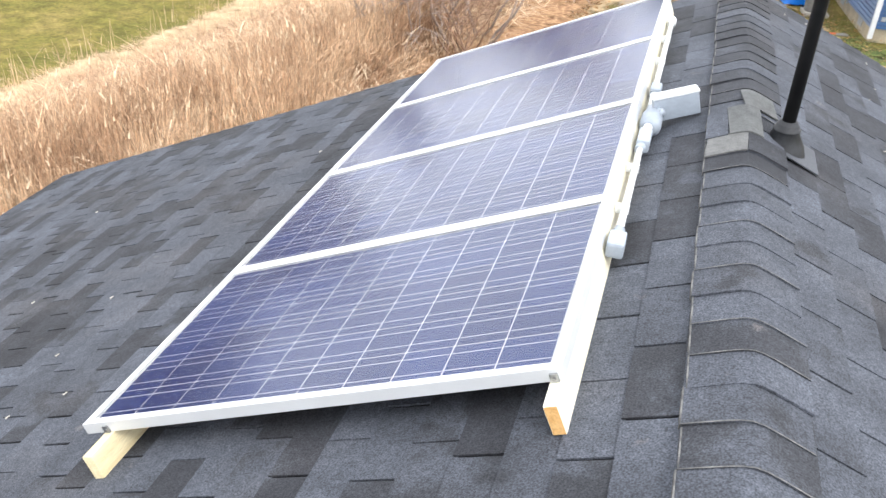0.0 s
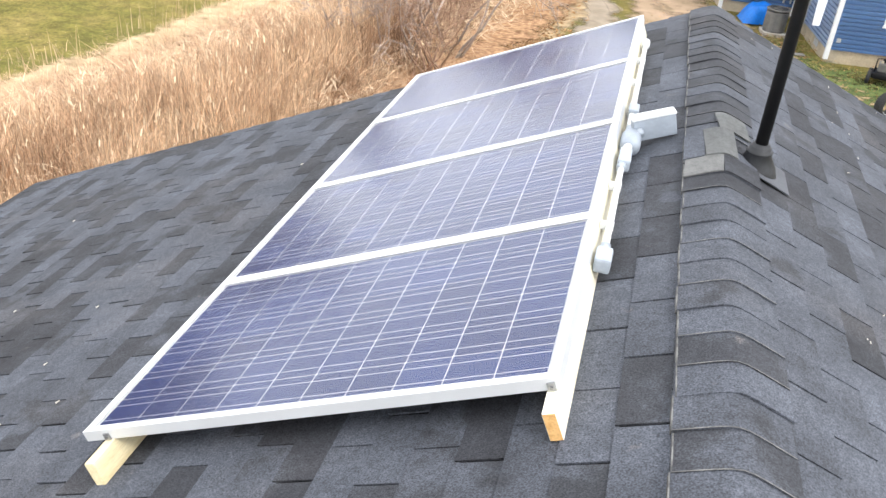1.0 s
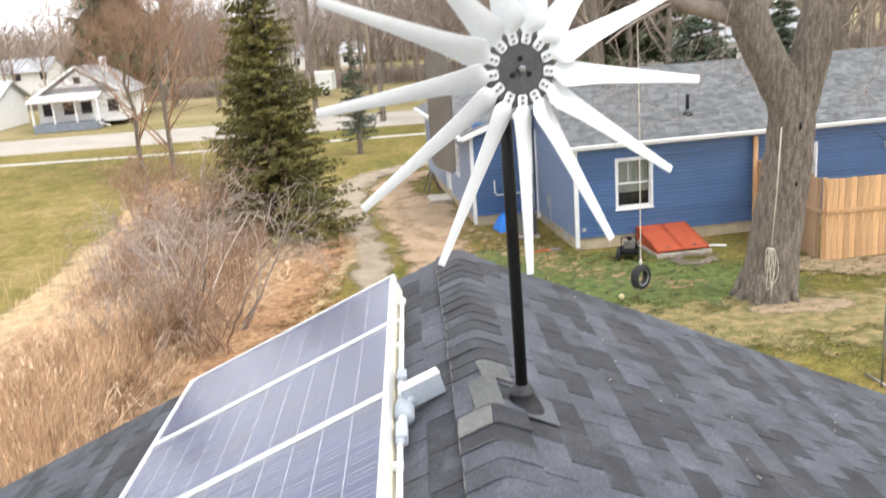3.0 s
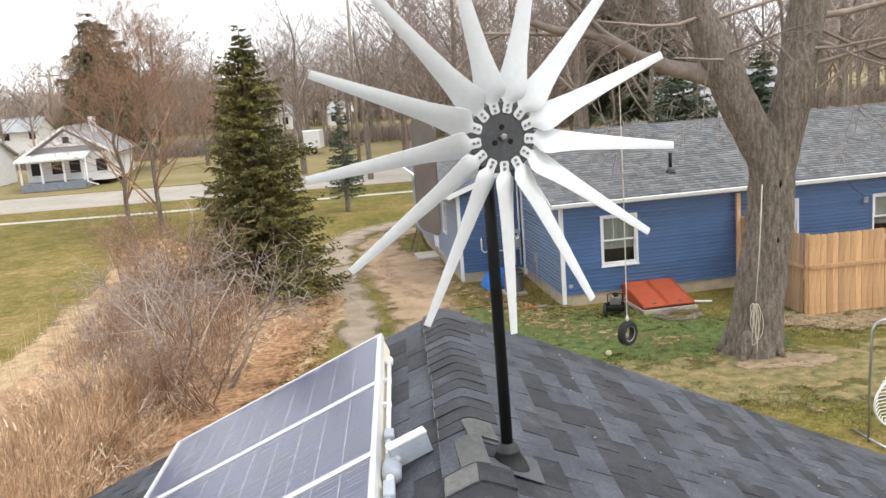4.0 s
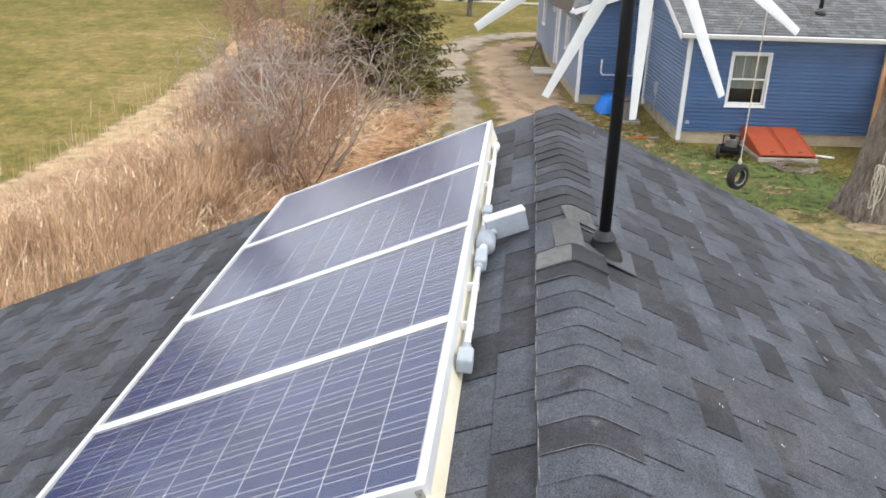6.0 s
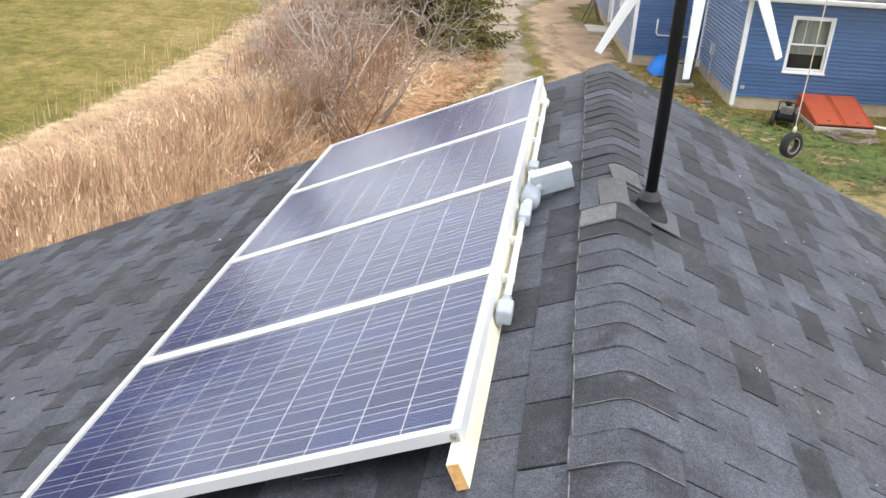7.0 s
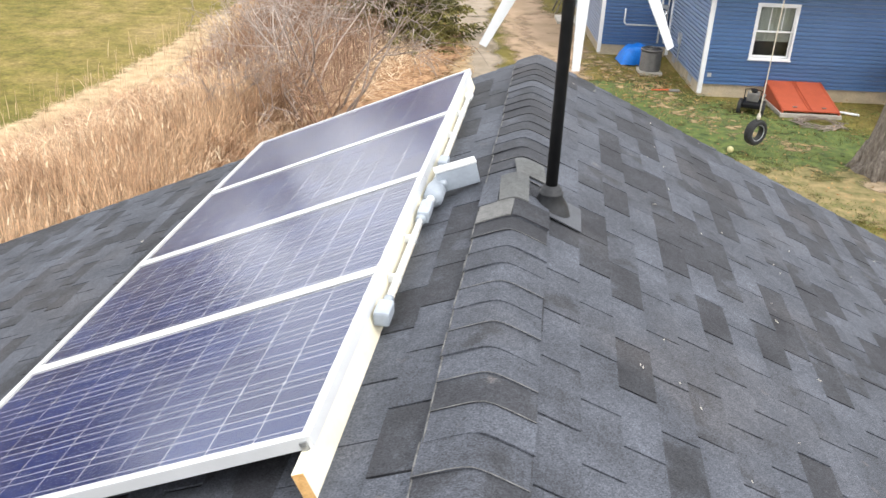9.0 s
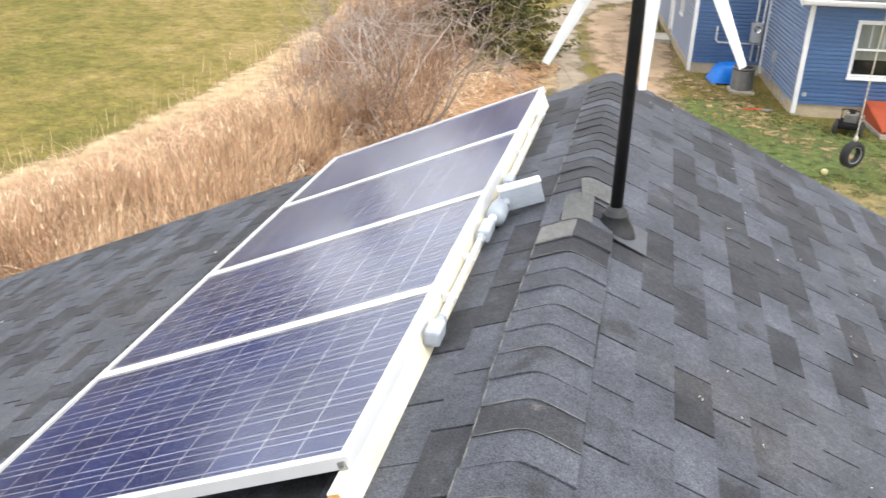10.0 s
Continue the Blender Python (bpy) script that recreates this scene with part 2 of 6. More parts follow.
def glass_mat(name, tint):
    m = bpy.data.materials.new(name)
    m.use_nodes = True
    p = m.node_tree.nodes["Principled BSDF"]
    p.inputs["Base Color"].default_value = (*tint, 1)
    p.inputs["Roughness"].default_value, p.inputs["Transmission Weight"].default_value, p.inputs["IOR"].default_value = 0.03, 1.0, 1.45
    return m


M_GLASS = glass_mat("window_glass", (0.92, 0.95, 0.95))


def cell_mat():
    """Polycrystalline silicon under solar glass: blue-violet flakes with a smooth, slightly streaked surface."""
    m = bpy.data.materials.new("silicon_cell")
    m.use_nodes = True
    n, l = m.node_tree.nodes, m.node_tree.links
    p = n["Principled BSDF"]
    geo, info = n.new("ShaderNodeNewGeometry"), n.new("ShaderNodeObjectInfo")
    v = n.new("ShaderNodeTexVoronoi")
    v.inputs["Scale"].default_value = 70
    l.new(geo.outputs["Position"], v.inputs["Vector"])
    w = n.new("ShaderNodeTexNoise")
    w.inputs["Scale"].default_value = 2.2
    l.new(geo.outputs["Position"], w.inputs["Vector"])
    r = ramp(n, [(0.0, (0.013, 0.026, 0.110)), (0.5, (0.018, 0.039, 0.160)), (1.0, (0.027, 0.060, 0.225))])
    sm = n.new("ShaderNodeMath")
    sm.operation = "MULTIPLY_ADD"
    sm.inputs[1].default_value = 0.45
    l.new(v.outputs["Distance"], sm.inputs[0])
    ms = n.new("ShaderNodeMath")
    ms.operation = "MULTIPLY"
    ms.inputs[1].default_value = 0.55
    l.new(info.outputs["Random"], ms.inputs[0])
    l.new(ms.outputs["Value"], sm.inputs[2])
    l.new(sm.outputs["Value"], r.inputs["Fac"])
    l.new(r.outputs["Color"], p.inputs["Base Color"])
    p.inputs["Roughness"].default_value, p.inputs["Specular IOR Level"].default_value = 0.35, 0.3
    return m


M_CELL = cell_mat()


def solar_glass_mat():
    """Low-iron cover glass: clear, with a dusty, slightly rough gloss."""
    m = bpy.data.materials.new("solar_glass")
    m.use_nodes = True
    n, l = m.node_tree.nodes, m.node_tree.links
    n.remove(n["Principled BSDF"])
    tr, gl, mx, fr = n.new("ShaderNodeBsdfTransparent"), n.new("ShaderNodeBsdfGlossy"), n.new("ShaderNodeMixShader"), n.new("ShaderNodeFresnel")
    geo, no = n.new("ShaderNodeNewGeometry"), n.new("ShaderNodeTexNoise")
    no.inputs["Scale"].default_value = 3.5
    l.new(geo.outputs["Position"], no.inputs["Vector"])
    g = n.new("ShaderNodeMapRange")
    g.inputs["To Min"].default_value, g.inputs["To Max"].default_value = 0.10, 0.18
    l.new(no.outputs["Fac"], g.inputs["Value"])
    l.new(g.outputs["Result"], gl.inputs["Roughness"])
    fr.inputs["IOR"].default_value = 1.56
    gl.inputs["Color"].default_value = (1, 1, 1, 1)
    l.new(fr.outputs["Fac"], mx.inputs["Fac"])
    l.new(tr.outputs["BSDF"], mx.inputs[1])
    l.new(gl.outputs["BSDF"], mx.inputs[2])
    l.new(mx.outputs["Shader"], n["Material Output"].inputs["Surface"])
    return m


M_SOLARGLASS = solar_glass_mat()


def ground_mat():
    """Lawn and field: green and straw-coloured patches, thin leaf litter, fine tufts."""
    m = bpy.data.materials.new("spring_lawn")
    m.use_nodes = True
    n, l = m.node_tree.nodes, m.node_tree.links
    p = n["Principled BSDF"]
    geo = n.new("ShaderNodeNewGeometry")
    no = []
    for s, d in ((0.11, 5), (0.9, 6), (14, 4), (60, 2), (3.2, 6)):
        q = n.new("ShaderNodeTexNoise")
        q.inputs["Scale"].default_value, q.inputs["Detail"].default_value = s, d
        l.new(geo.outputs["Position"], q.inputs["Vector"])
        no.append(q)
    r1 = ramp(n, [(0.34, (0.098, 0.099, 0.022)), (0.46, (0.156, 0.133, 0.034)), (0.55, (0.212, 0.166, 0.054)), (0.68, (0.30, 0.222, 0.098))])
    ad = n.new("ShaderNodeMath")
    ad.operation = "MULTIPLY_ADD"
    ad.inputs[1].default_value = 0.55
    l.new(no[0].outputs["Fac"], ad.inputs[0])
    m2 = n.new("ShaderNodeMath")
    m2.operation = "MULTIPLY"
    m2.inputs[1].default_value = 0.45
    l.new(no[1].outputs["Fac"], m2.inputs[0])
    l.new(m2.outputs["Value"], ad.inputs[2])
    l.new(ad.outputs["Value"], r1.inputs["Fac"])
    last = r1.outputs["Color"]
    for q, lo, hi in ((no[2], 0.70, 1.30), (no[3], 0.76, 1.24), (no[4], 0.72, 1.24)):
        g = n.new("ShaderNodeMapRange")
        g.inputs["From Min"].default_value, g.inputs["From Max"].default_value = 0.3, 0.7
        g.inputs["To Min"].default_value, g.inputs["To Max"].default_value = lo, hi
        l.new(q.outputs["Fac"], g.inputs["Value"])
        x = n.new("ShaderNodeMix")
        x.data_type, x.blend_type = "RGBA", "MULTIPLY"
        x.inputs["Factor"].default_value = 1
        l.new(last, x.inputs["A"])
        l.new(g.outputs["Result"], x.inputs["B"])
        last = x.outputs["Result"]
    l.new(last, p.inputs["Base Color"])
    p.inputs["Roughness"].default_value, p.inputs["Specular IOR Level"].default_value = 0.95, 0.15
    b = n.new("ShaderNodeBump")
    b.inputs["Strength"].default_value, b.inputs["Distance"].default_value = 0.6, 0.06
    l.new(no[2].outputs["Fac"], b.inputs["Height"])
    l.new(b.outputs["Normal"], p.inputs["Normal"])
    return m


M_LAWN = ground_mat()


# ---- mesh helpers ----
class Geo:
    """Collects vertices and faces of one mesh."""

    def __init__(self):
        self.v, self.f = [], []

    def add(self, vs, fs):
        k = len(self.v)
        self.v += [tuple(p) for p in vs]
        self.f += [tuple(i + k for i in q) for q in fs]
        return self

    def box(self, x0, x1, y0, y1, z0, z1, m=None):
        vs = [Vector((x, y, z)) for z in (z0, z1) for y in (y0, y1) for x in (x0, x1)]
        if m is not None:
            vs = [m @ p for p in vs]
        return self.add(vs, [(0, 2, 3, 1), (4, 5, 7, 6), (0, 1, 5, 4), (2, 6, 7, 3), (0, 4, 6, 2), (1, 3, 7, 5)])

    def tube(self, pts, radii, sides=8, cap=True):
        """A tapered tube along points."""
        pts = [Vector(p) for p in pts]
        vs, fs = [], []
        for i, p in enumerate(pts):
            d = (pts[min(i + 1, len(pts) - 1)] - pts[max(i - 1, 0)]).normalized()
            a = d.orthogonal().normalized() if i == 0 else (a - d * a.dot(d)).normalized()
            b = d.cross(a)
            for k in range(sides):
                t = 2 * math.pi * k / sides
                vs.append(p + (a * math.cos(t) + b * math.sin(t)) * radii[i])
        for i in range(len(pts) - 1):
            for k in range(sides):
                k2 = (k + 1) % sides
                fs.append((i * sides + k, i * sides + k2, (i + 1) * sides + k2, (i + 1) * sides + k))
        if cap:
            fs.append(tuple(range(sides - 1, -1, -1)))
            fs.append(tuple((len(pts) - 1) * sides + k for k in range(sides)))
        return self.add(vs, fs)

    def prism(self, outline, a, b, axis="x", m=None):
        """An outline of (p, q) pairs pushed from a to b along an axis."""
        vs = []
        for w in (a, b):
            for p, q in outline:
                vs.append(Vector((w, p, q) if axis == "x" else (p, w, q) if axis == "y" else (p, q, w)))
        if m is not None:
            vs = [m @ p for p in vs]
        k = len(outline)
        fs = [tuple(range(k)), tuple(range(2 * k - 1, k - 1, -1))]
        fs += [(i, i + k, (i + 1) % k + k, (i + 1) % k) for i in range(k)]
        return self.add(vs, fs)

    def mesh(self, name, material, smooth=False, bevel=0.0, fix=True):
        me = bpy.data.meshes.new(name)
        me.from_pydata(self.v, [], self.f)
        if fix or bevel:
            bm = bmesh.new()
            bm.from_mesh(me)
            bmesh.ops.recalc_face_normals(bm, faces=bm.faces)
            if bevel:
                bmesh.ops.bevel(bm, geom=list(bm.edges), offset=bevel, segments=2, affect="EDGES", profile=0.6)
            bm.to_mesh(me)
            bm.free()
        me.materials.append(material)
        if smooth:
            me.polygons.foreach_set("use_smooth", [True] * len(me.polygons))
        me.update()
        return me


def part(name, geo, material, parent=None, label="", smooth=False, bevel=0.0, m=None, fix=True):
    """One mesh object, under a thing or a part, or standing alone."""
    me = geo if isinstance(geo, bpy.types.Mesh) else geo.mesh(name, material, smooth, bevel, fix)
    ob = new(name, me)
    ob.parent = parent
    if m is not None:
        ob.matrix_basis = m
    if label:
        ob["label"] = label
    return ob


def thing(name, m, label, category, group="", kind=""):
    ob = new(name)
    ob.empty_display_size = 0.1
    ob.matrix_basis = m
    return tagged(ob, label, category, group, kind)


def fan(name, rows, z, material, label, kind="structure"):
    """A flat strip on the ground between two edges given as rows of (left, right) points."""
    g = Geo()
    vs = [(*p, z) for row in rows for p in row]
    g.add(vs, [(2 * i, 2 * i + 1, 2 * i + 3, 2 * i + 2) for i in range(len(rows) - 1)])
    return tagged(part(name, g, material), label, name.replace("_", " "), kind=kind)


# ---- the place: sizes ----
RIDGE_X, RIDGE_Z, PITCH = 0.15, 4.43, 0.4417      # ridge line of the near roof and its slope
ROOF_Y0, ROOF_Y1, HALF = -4.2, 4.30, 5.65          # gable ends and half width
SLOPE = math.atan(PITCH)
LEN = HALF / math.cos(SLOPE)
P_X, P_Z = -0.30, 4.38                             # upper edge of the solar panels
HOUSE_X, HOUSE_Y, HOUSE_TURN = 3.98, 20.28, 6.3      # corner of the blue house

# ---- ground ----
g = Geo()
gx = [-1500, -600, -250, -120, -60, -40, -28, -20] + [-16 + 1.0 * i for i in range(37)] + [24, 30, 40, 60, 120, 250, 600, 1500]
gy = [-600, -120, -40, -15] + [-8 + 1.0 * i for i in range(60)] + [56, 62, 70, 80, 100, 140, 250, 600, 2500]
for y in gy:
    for x in gx:
        z = -0.005 + (0.05 * (noise.noise(Vector((x * 0.3, y * 0.3, 0))) - 0.5) if abs(x) < 16 and y < 44 else -0.04)
        g.v.append((x, y, min(z, -0.005)))
W = len(gx)
g.f = [(j * W + i, j * W + i + 1, (j + 1) * W + i + 1, (j + 1) * W + i) for j in range(len(gy) - 1) for i in range(W - 1)]
tagged(part("ground", g, M_LAWN, smooth=True, fix=False), "patchy green and straw-coloured spring lawn", "ground", kind="structure")

fan("road", [((-160, 54.0), (-160, 64)), ((-60, 54.4), (-60, 64.2)), ((0, 54.6), (0, 64.6)), ((60, 55), (60, 65)), ((200, 56), (200, 66))], -0.033, M_ROAD, "pale grey asphalt road beyond the field")
fan("sidewalk", [((-160, 49.6), (-160, 50.5)), ((-30, 49.2), (-30, 50.1)), ((-16, 48.4), (-16, 49.2)), ((0, 48.6), (0, 49.4)), ((40, 49.4), (40, 50.2))], -0.033, M_WALK, "pale concrete walk along the road")


def soft_mat(name, a, b, scale, fine, grip=0.5, patch=1.5):
    """Loose cover that thins out into the grass: its edge breaks up in patches by the sheet's own cover value."""
    m = mat(name, a, b, rough=0.95, scale=scale, fine=fine, bump=0.3, amount=0.12, dist=0.01)
    n, l = m.node_tree.nodes, m.node_tree.links
    at, no, geo = n.new("ShaderNodeAttribute"), n.new("ShaderNodeTexNoise"), n.new("ShaderNodeNewGeometry")
    at.attribute_name = "cover"
    no.inputs["Scale"].default_value, no.inputs["Detail"].default_value, no.inputs["Roughness"].default_value = patch, 5, 0.6
    l.new(geo.outputs["Position"], no.inputs["Vector"])
    ad = n.new("ShaderNodeMath")
    ad.operation = "ADD"
    l.new(at.outputs["Fac"], ad.inputs[0])
    wd = n.new("ShaderNodeMapRange")
    wd.clamp = False
    wd.inputs["From Min"].default_value, wd.inputs["From Max"].default_value = 0.35, 0.65
    wd.inputs["To Min"].default_value, wd.inputs["To Max"].default_value = 0.1, 0.75
    l.new(no.outputs["Fac"], wd.inputs["Value"])
    l.new(wd.outputs["Result"], ad.inputs[1])
    st = n.new("ShaderNodeMapRange")
    st.inputs["From Min"].default_value, st.inputs["From Max"].default_value = 0.62 + 0.3 * (0.5 - grip), max(1.22, 0.87 + 0.3 * (0.5 - grip))
    l.new(ad.outputs["Value"], st.inputs["Value"])
    tr, mx = n.new("ShaderNodeBsdfTransparent"), n.new("ShaderNodeMixShader")
    l.new(st.outputs["Result"], mx.inputs["Fac"])
    l.new(tr.outputs["BSDF"], mx.inputs[1])
    l.new(n["Principled BSDF"].outputs["BSDF"], mx.inputs[2])
    l.new(mx.outputs["Shader"], n["Material Output"].inputs["Surface"])
    return m


def soft_strip(name, points, z, material, label, steps=8, cols=7):
    """A ground cover along a centre line of (x, y, width), thick in the middle and thin at the sides."""
    v, f, c = [], [], []
    rows_ = []
    for i in range(len(points) - 1):
        (x0, y0, w0), (x1, y1, w1) = points[i], points[i + 1]
        d = Vector((x1 - x0, y1 - y0)).normalized()
        for s_ in range(steps + (i == len(points) - 2)):
            t = s_ / steps
            rows_.append((x0 + (x1 - x0) * t, y0 + (y1 - y0) * t, w0 + (w1 - w0) * t, d))
    n_ = len(rows_)
    for j, (x, y, w_, d) in enumerate(rows_):
        d = sum((rows_[q][3] for q in range(max(0, j - steps), min(n_, j + steps + 1))), Vector((0, 0))).normalized()
        for k in range(cols):
            u = k / (cols - 1) * 2 - 1
            v.append((x + d.y * u * w_ * 0.75, y - d.x * u * w_ * 0.75, z))
            end = min(1, j / 3, (len(rows_) - 1 - j) / 3)
            c.append(max(0.0, 1 - u * u) * end)
    f = [(j * cols + k, j * cols + k + 1, (j + 1) * cols + k + 1, (j + 1) * cols + k) for j in range(len(rows_) - 1) for k in range(cols - 1)]
    me = bpy.data.meshes.new(name)
    me.from_pydata(v, [], f)
    me.materials.append(material)
    me.attributes.new("cover", "FLOAT", "POINT").data.foreach_set("value", c)
    return tagged(part(name, me, None), label, name.replace("_", " "), kind="structure")


M_TRACK = soft_mat("gravel_track", (0.35, 0.285, 0.215), (0.26, 0.21, 0.15), 2.2, 50, 0.45, 1.0)
M_EARTH = soft_mat("bare_tan_earth", (0.42, 0.295, 0.195), (0.30, 0.215, 0.13), 1.1, 60, 0.75)
M_LEAFY = soft_mat("leaf_strewn_soil", (0.45, 0.275, 0.145), (0.21, 0.105, 0.05), 9.0, 45)
M_STRAWY = soft_mat("flattened_straw", (0.50, 0.375, 0.225), (0.36, 0.26, 0.14), 3.0, 40)
M_DRYLAWN = soft_mat("dry_lawn", (0.265, 0.200, 0.092), (0.120, 0.112, 0.038), 4.0, 22, -0.2, 1.8)
M_GREENLAWN = soft_mat("fresh_green_lawn", (0.122, 0.158, 0.036), (0.050, 0.078, 0.020), 5.0, 40, 0.6, 2.2)
M_TRODDEN = soft_mat("trodden_lawn_earth", (0.34, 0.250, 0.165), (0.19, 0.150, 0.085), 4.0, 26, -0.5, 2.6)
M_LEAFLAWN = soft_mat("leaf_strewn_lawn", (0.38, 0.280, 0.150), (0.23, 0.165, 0.08), 6.0, 50, -1.95, 3.2)
soft_strip("driveway", [(0.9, 10, 1.5), (0.55, 19, 1.5), (0.05, 23, 1.6), (-0.55, 27, 1.8), (-1.05, 30.5, 1.5), (-1.2, 32.5, 1.3), (-0.3, 34.2, 1.3), (3.0, 35.6, 1.4), (9, 36.6, 1.5)], 0.012, M_EARTH, "bare tan earth driveway curving to the house")
soft_strip("wheel_track", [(-0.8, 10, 0.9), (-1.25, 18, 0.9), (-1.65, 22, 1.0), (-2.3, 25.6, 1.1), (-2.85, 29.5, 1.25), (-2.75, 32.5, 1.3), (-2.1, 34.9, 1.4), (-0.2, 36.9, 1.4), (4.0, 38.4, 1.5), (9, 39.2, 1.5)], 0.018, M_TRACK, "grey gravel wheel track")
soft_strip("bare_patch", [(0.75, 22.2, 1.0), (0.35, 25.0, 1.6), (0.05, 27.6, 1.7), (-0.35, 30.2, 1.1)], 0.015, M_EARTH, "bare trodden earth by the doorstep", 6)
soft_strip("leaf_litter", [(-5.2, 12, 1.2), (-4.1, 15, 1.5), (-3.6, 18, 1.7), (-3.3, 22, 1.9), (-4.0, 25.5, 2.4)], 0.135, M_LEAFY, "rusty leaf litter along the brush")
soft_strip("straw_edge", [(-4.0, 13.5, 0.7), (-3.05, 17, 1.0), (-2.5, 21.5, 1.1), (-2.8, 25, 0.8)], 0.03, M_STRAWY, "flattened pale straw along the brush")
soft_strip("dry_patch", [(1.5, 13.3, 2.8), (4.6, 13.9, 2.8), (8.5, 13.8, 3.2), (13, 13.6, 4)], 0.010, M_DRYLAWN, "dry brownish patch of lawn")
soft_strip("dry_patch", [(7.5, 18.2, 1.6), (9.8, 16.9, 1.6), (13, 17.2, 1.6), (17, 17.4, 1.4)], 0.010, M_TRODDEN, "bare earth along the fence")
soft_strip("bare_patch", [(6.1, 14.7, 0.5), (6.9, 14.6, 0.9), (7.9, 14.5, 0.9), (8.8, 14.6, 0.4)], 0.016, M_TRODDEN, "bare trodden earth round the tree foot", 6)
soft_strip("green_patch", [(1.2, 21.5, 2.2), (2.4, 18.6, 3.4), (4.2, 17.2, 4.0), (6.2, 16.6, 3.4), (8.6, 16.2, 1.6)], 0.008, M_GREENLAWN, "fresh green patch of lawn")
soft_strip("leafy_patch", [(1.1, 24.4, 1.4), (1.8, 22.4, 2.2), (2.6, 20.6, 2.4), (3.6, 18.4, 2.2), (5.2, 16.8, 1.8), (7.0, 16.3, 1.2)], 0.022, M_LEAFLAWN, "brown leaves and straw strewn over the lawn")
soft_strip("straw_fringe", [(-11.7, 7, 0.8), (-10.6, 10, 0.9), (-9.95, 13.5, 1.0), (-9.7, 17.5, 1.0), (-9.8, 22, 1.0), (-10.6, 27, 0.9)], 0.03, M_STRAWY, "pale matted straw along the field")
fan("far_verge", [((-400, 64.6), (-400, 500)), ((0, 65.2), (0, 500)), ((400, 66.6), (400, 500))], -0.036, mat("straw_coloured_verge", (0.30, 0.235, 0.115), (0.20, 0.17, 0.06), rough=0.95, scale=0.12, fine=2, bump=0), "straw-coloured grass beyond the road")

# ---- the near building: walls, roof deck ----
def left(s, y, h=0.0):
    """A point on the left slope: s metres down from the ridge, h above the shingle plane."""
    return Vector((RIDGE_X - s * math.cos(SLOPE) - h * math.sin(SLOPE), y, RIDGE_Z - s * math.sin(SLOPE) + h * math.cos(SLOPE)))


def right(s, y, h=0.0):
    p = left(s, y, h)
    return Vector((2 * RIDGE_X - p.x, p.y, p.z))


garage = thing("garage", Matrix(), "garage with a low-pitched charcoal shingle roof", "garage")
deck = Geo()
eave = RIDGE_Z - PITCH * HALF
deck.prism([(RIDGE_X - HALF, eave - 0.012), (RIDGE_X, RIDGE_Z - 0.012), (RIDGE_X + HALF, eave - 0.012), (RIDGE_X + HALF, eave - 0.17), (RIDGE_X, RIDGE_Z - 0.17), (RIDGE_X - HALF, eave - 0.17)], ROOF_Y0, ROOF_Y1, "y")
roof = part("roof", deck, M_FELT, garage, "charcoal laminated asphalt shingle roof")
w = Geo()
for x0, x1, y0, y1 in ((-5.2, -5.05, -3.9, 4.2), (5.35, 5.5, -3.9, 4.2), (-5.05, 5.35, -3.9, -3.75), (-5.05, 5.35, 4.05, 4.2)):
    w.box(x0, x1, y0, y1, -0.05, eave - 0.02)
for y0 in (-3.9, 4.05):
    w.prism([(-5.2, eave - 0.02), (5.5, eave - 0.02), (5.5, RIDGE_Z - PITCH * 5.35 - 0.172), (RIDGE_X, RIDGE_Z - 0.172), (-5.2, RIDGE_Z - PITCH * 5.35 - 0.172)], y0, y0 + 0.15, "y")
part("wall", w, M_SIDING, garage, "blue sided garage wall")


# ---- solar array ----
PW, PL, GAP, FR = 0.999, 1.65, 0.003, 0.040
panel_tilt = Matrix.Translation((P_X, 0, P_Z)) @ Matrix.Rotation(-SLOPE, 4, "Y")     # local -x runs down the slope, z is the normal


def cell_mesh():
    c, k = 0.0767, 0.004
    g = Geo()
    o = [(-c + k, -c), (c - k, -c), (c, -c + k), (c, c - k), (c - k, c), (-c + k, c), (-c, c - k), (-c, -c + k)]
    g.prism(o, 0.0, 0.0006, "z")
    return g.mesh("cell", M_CELL)


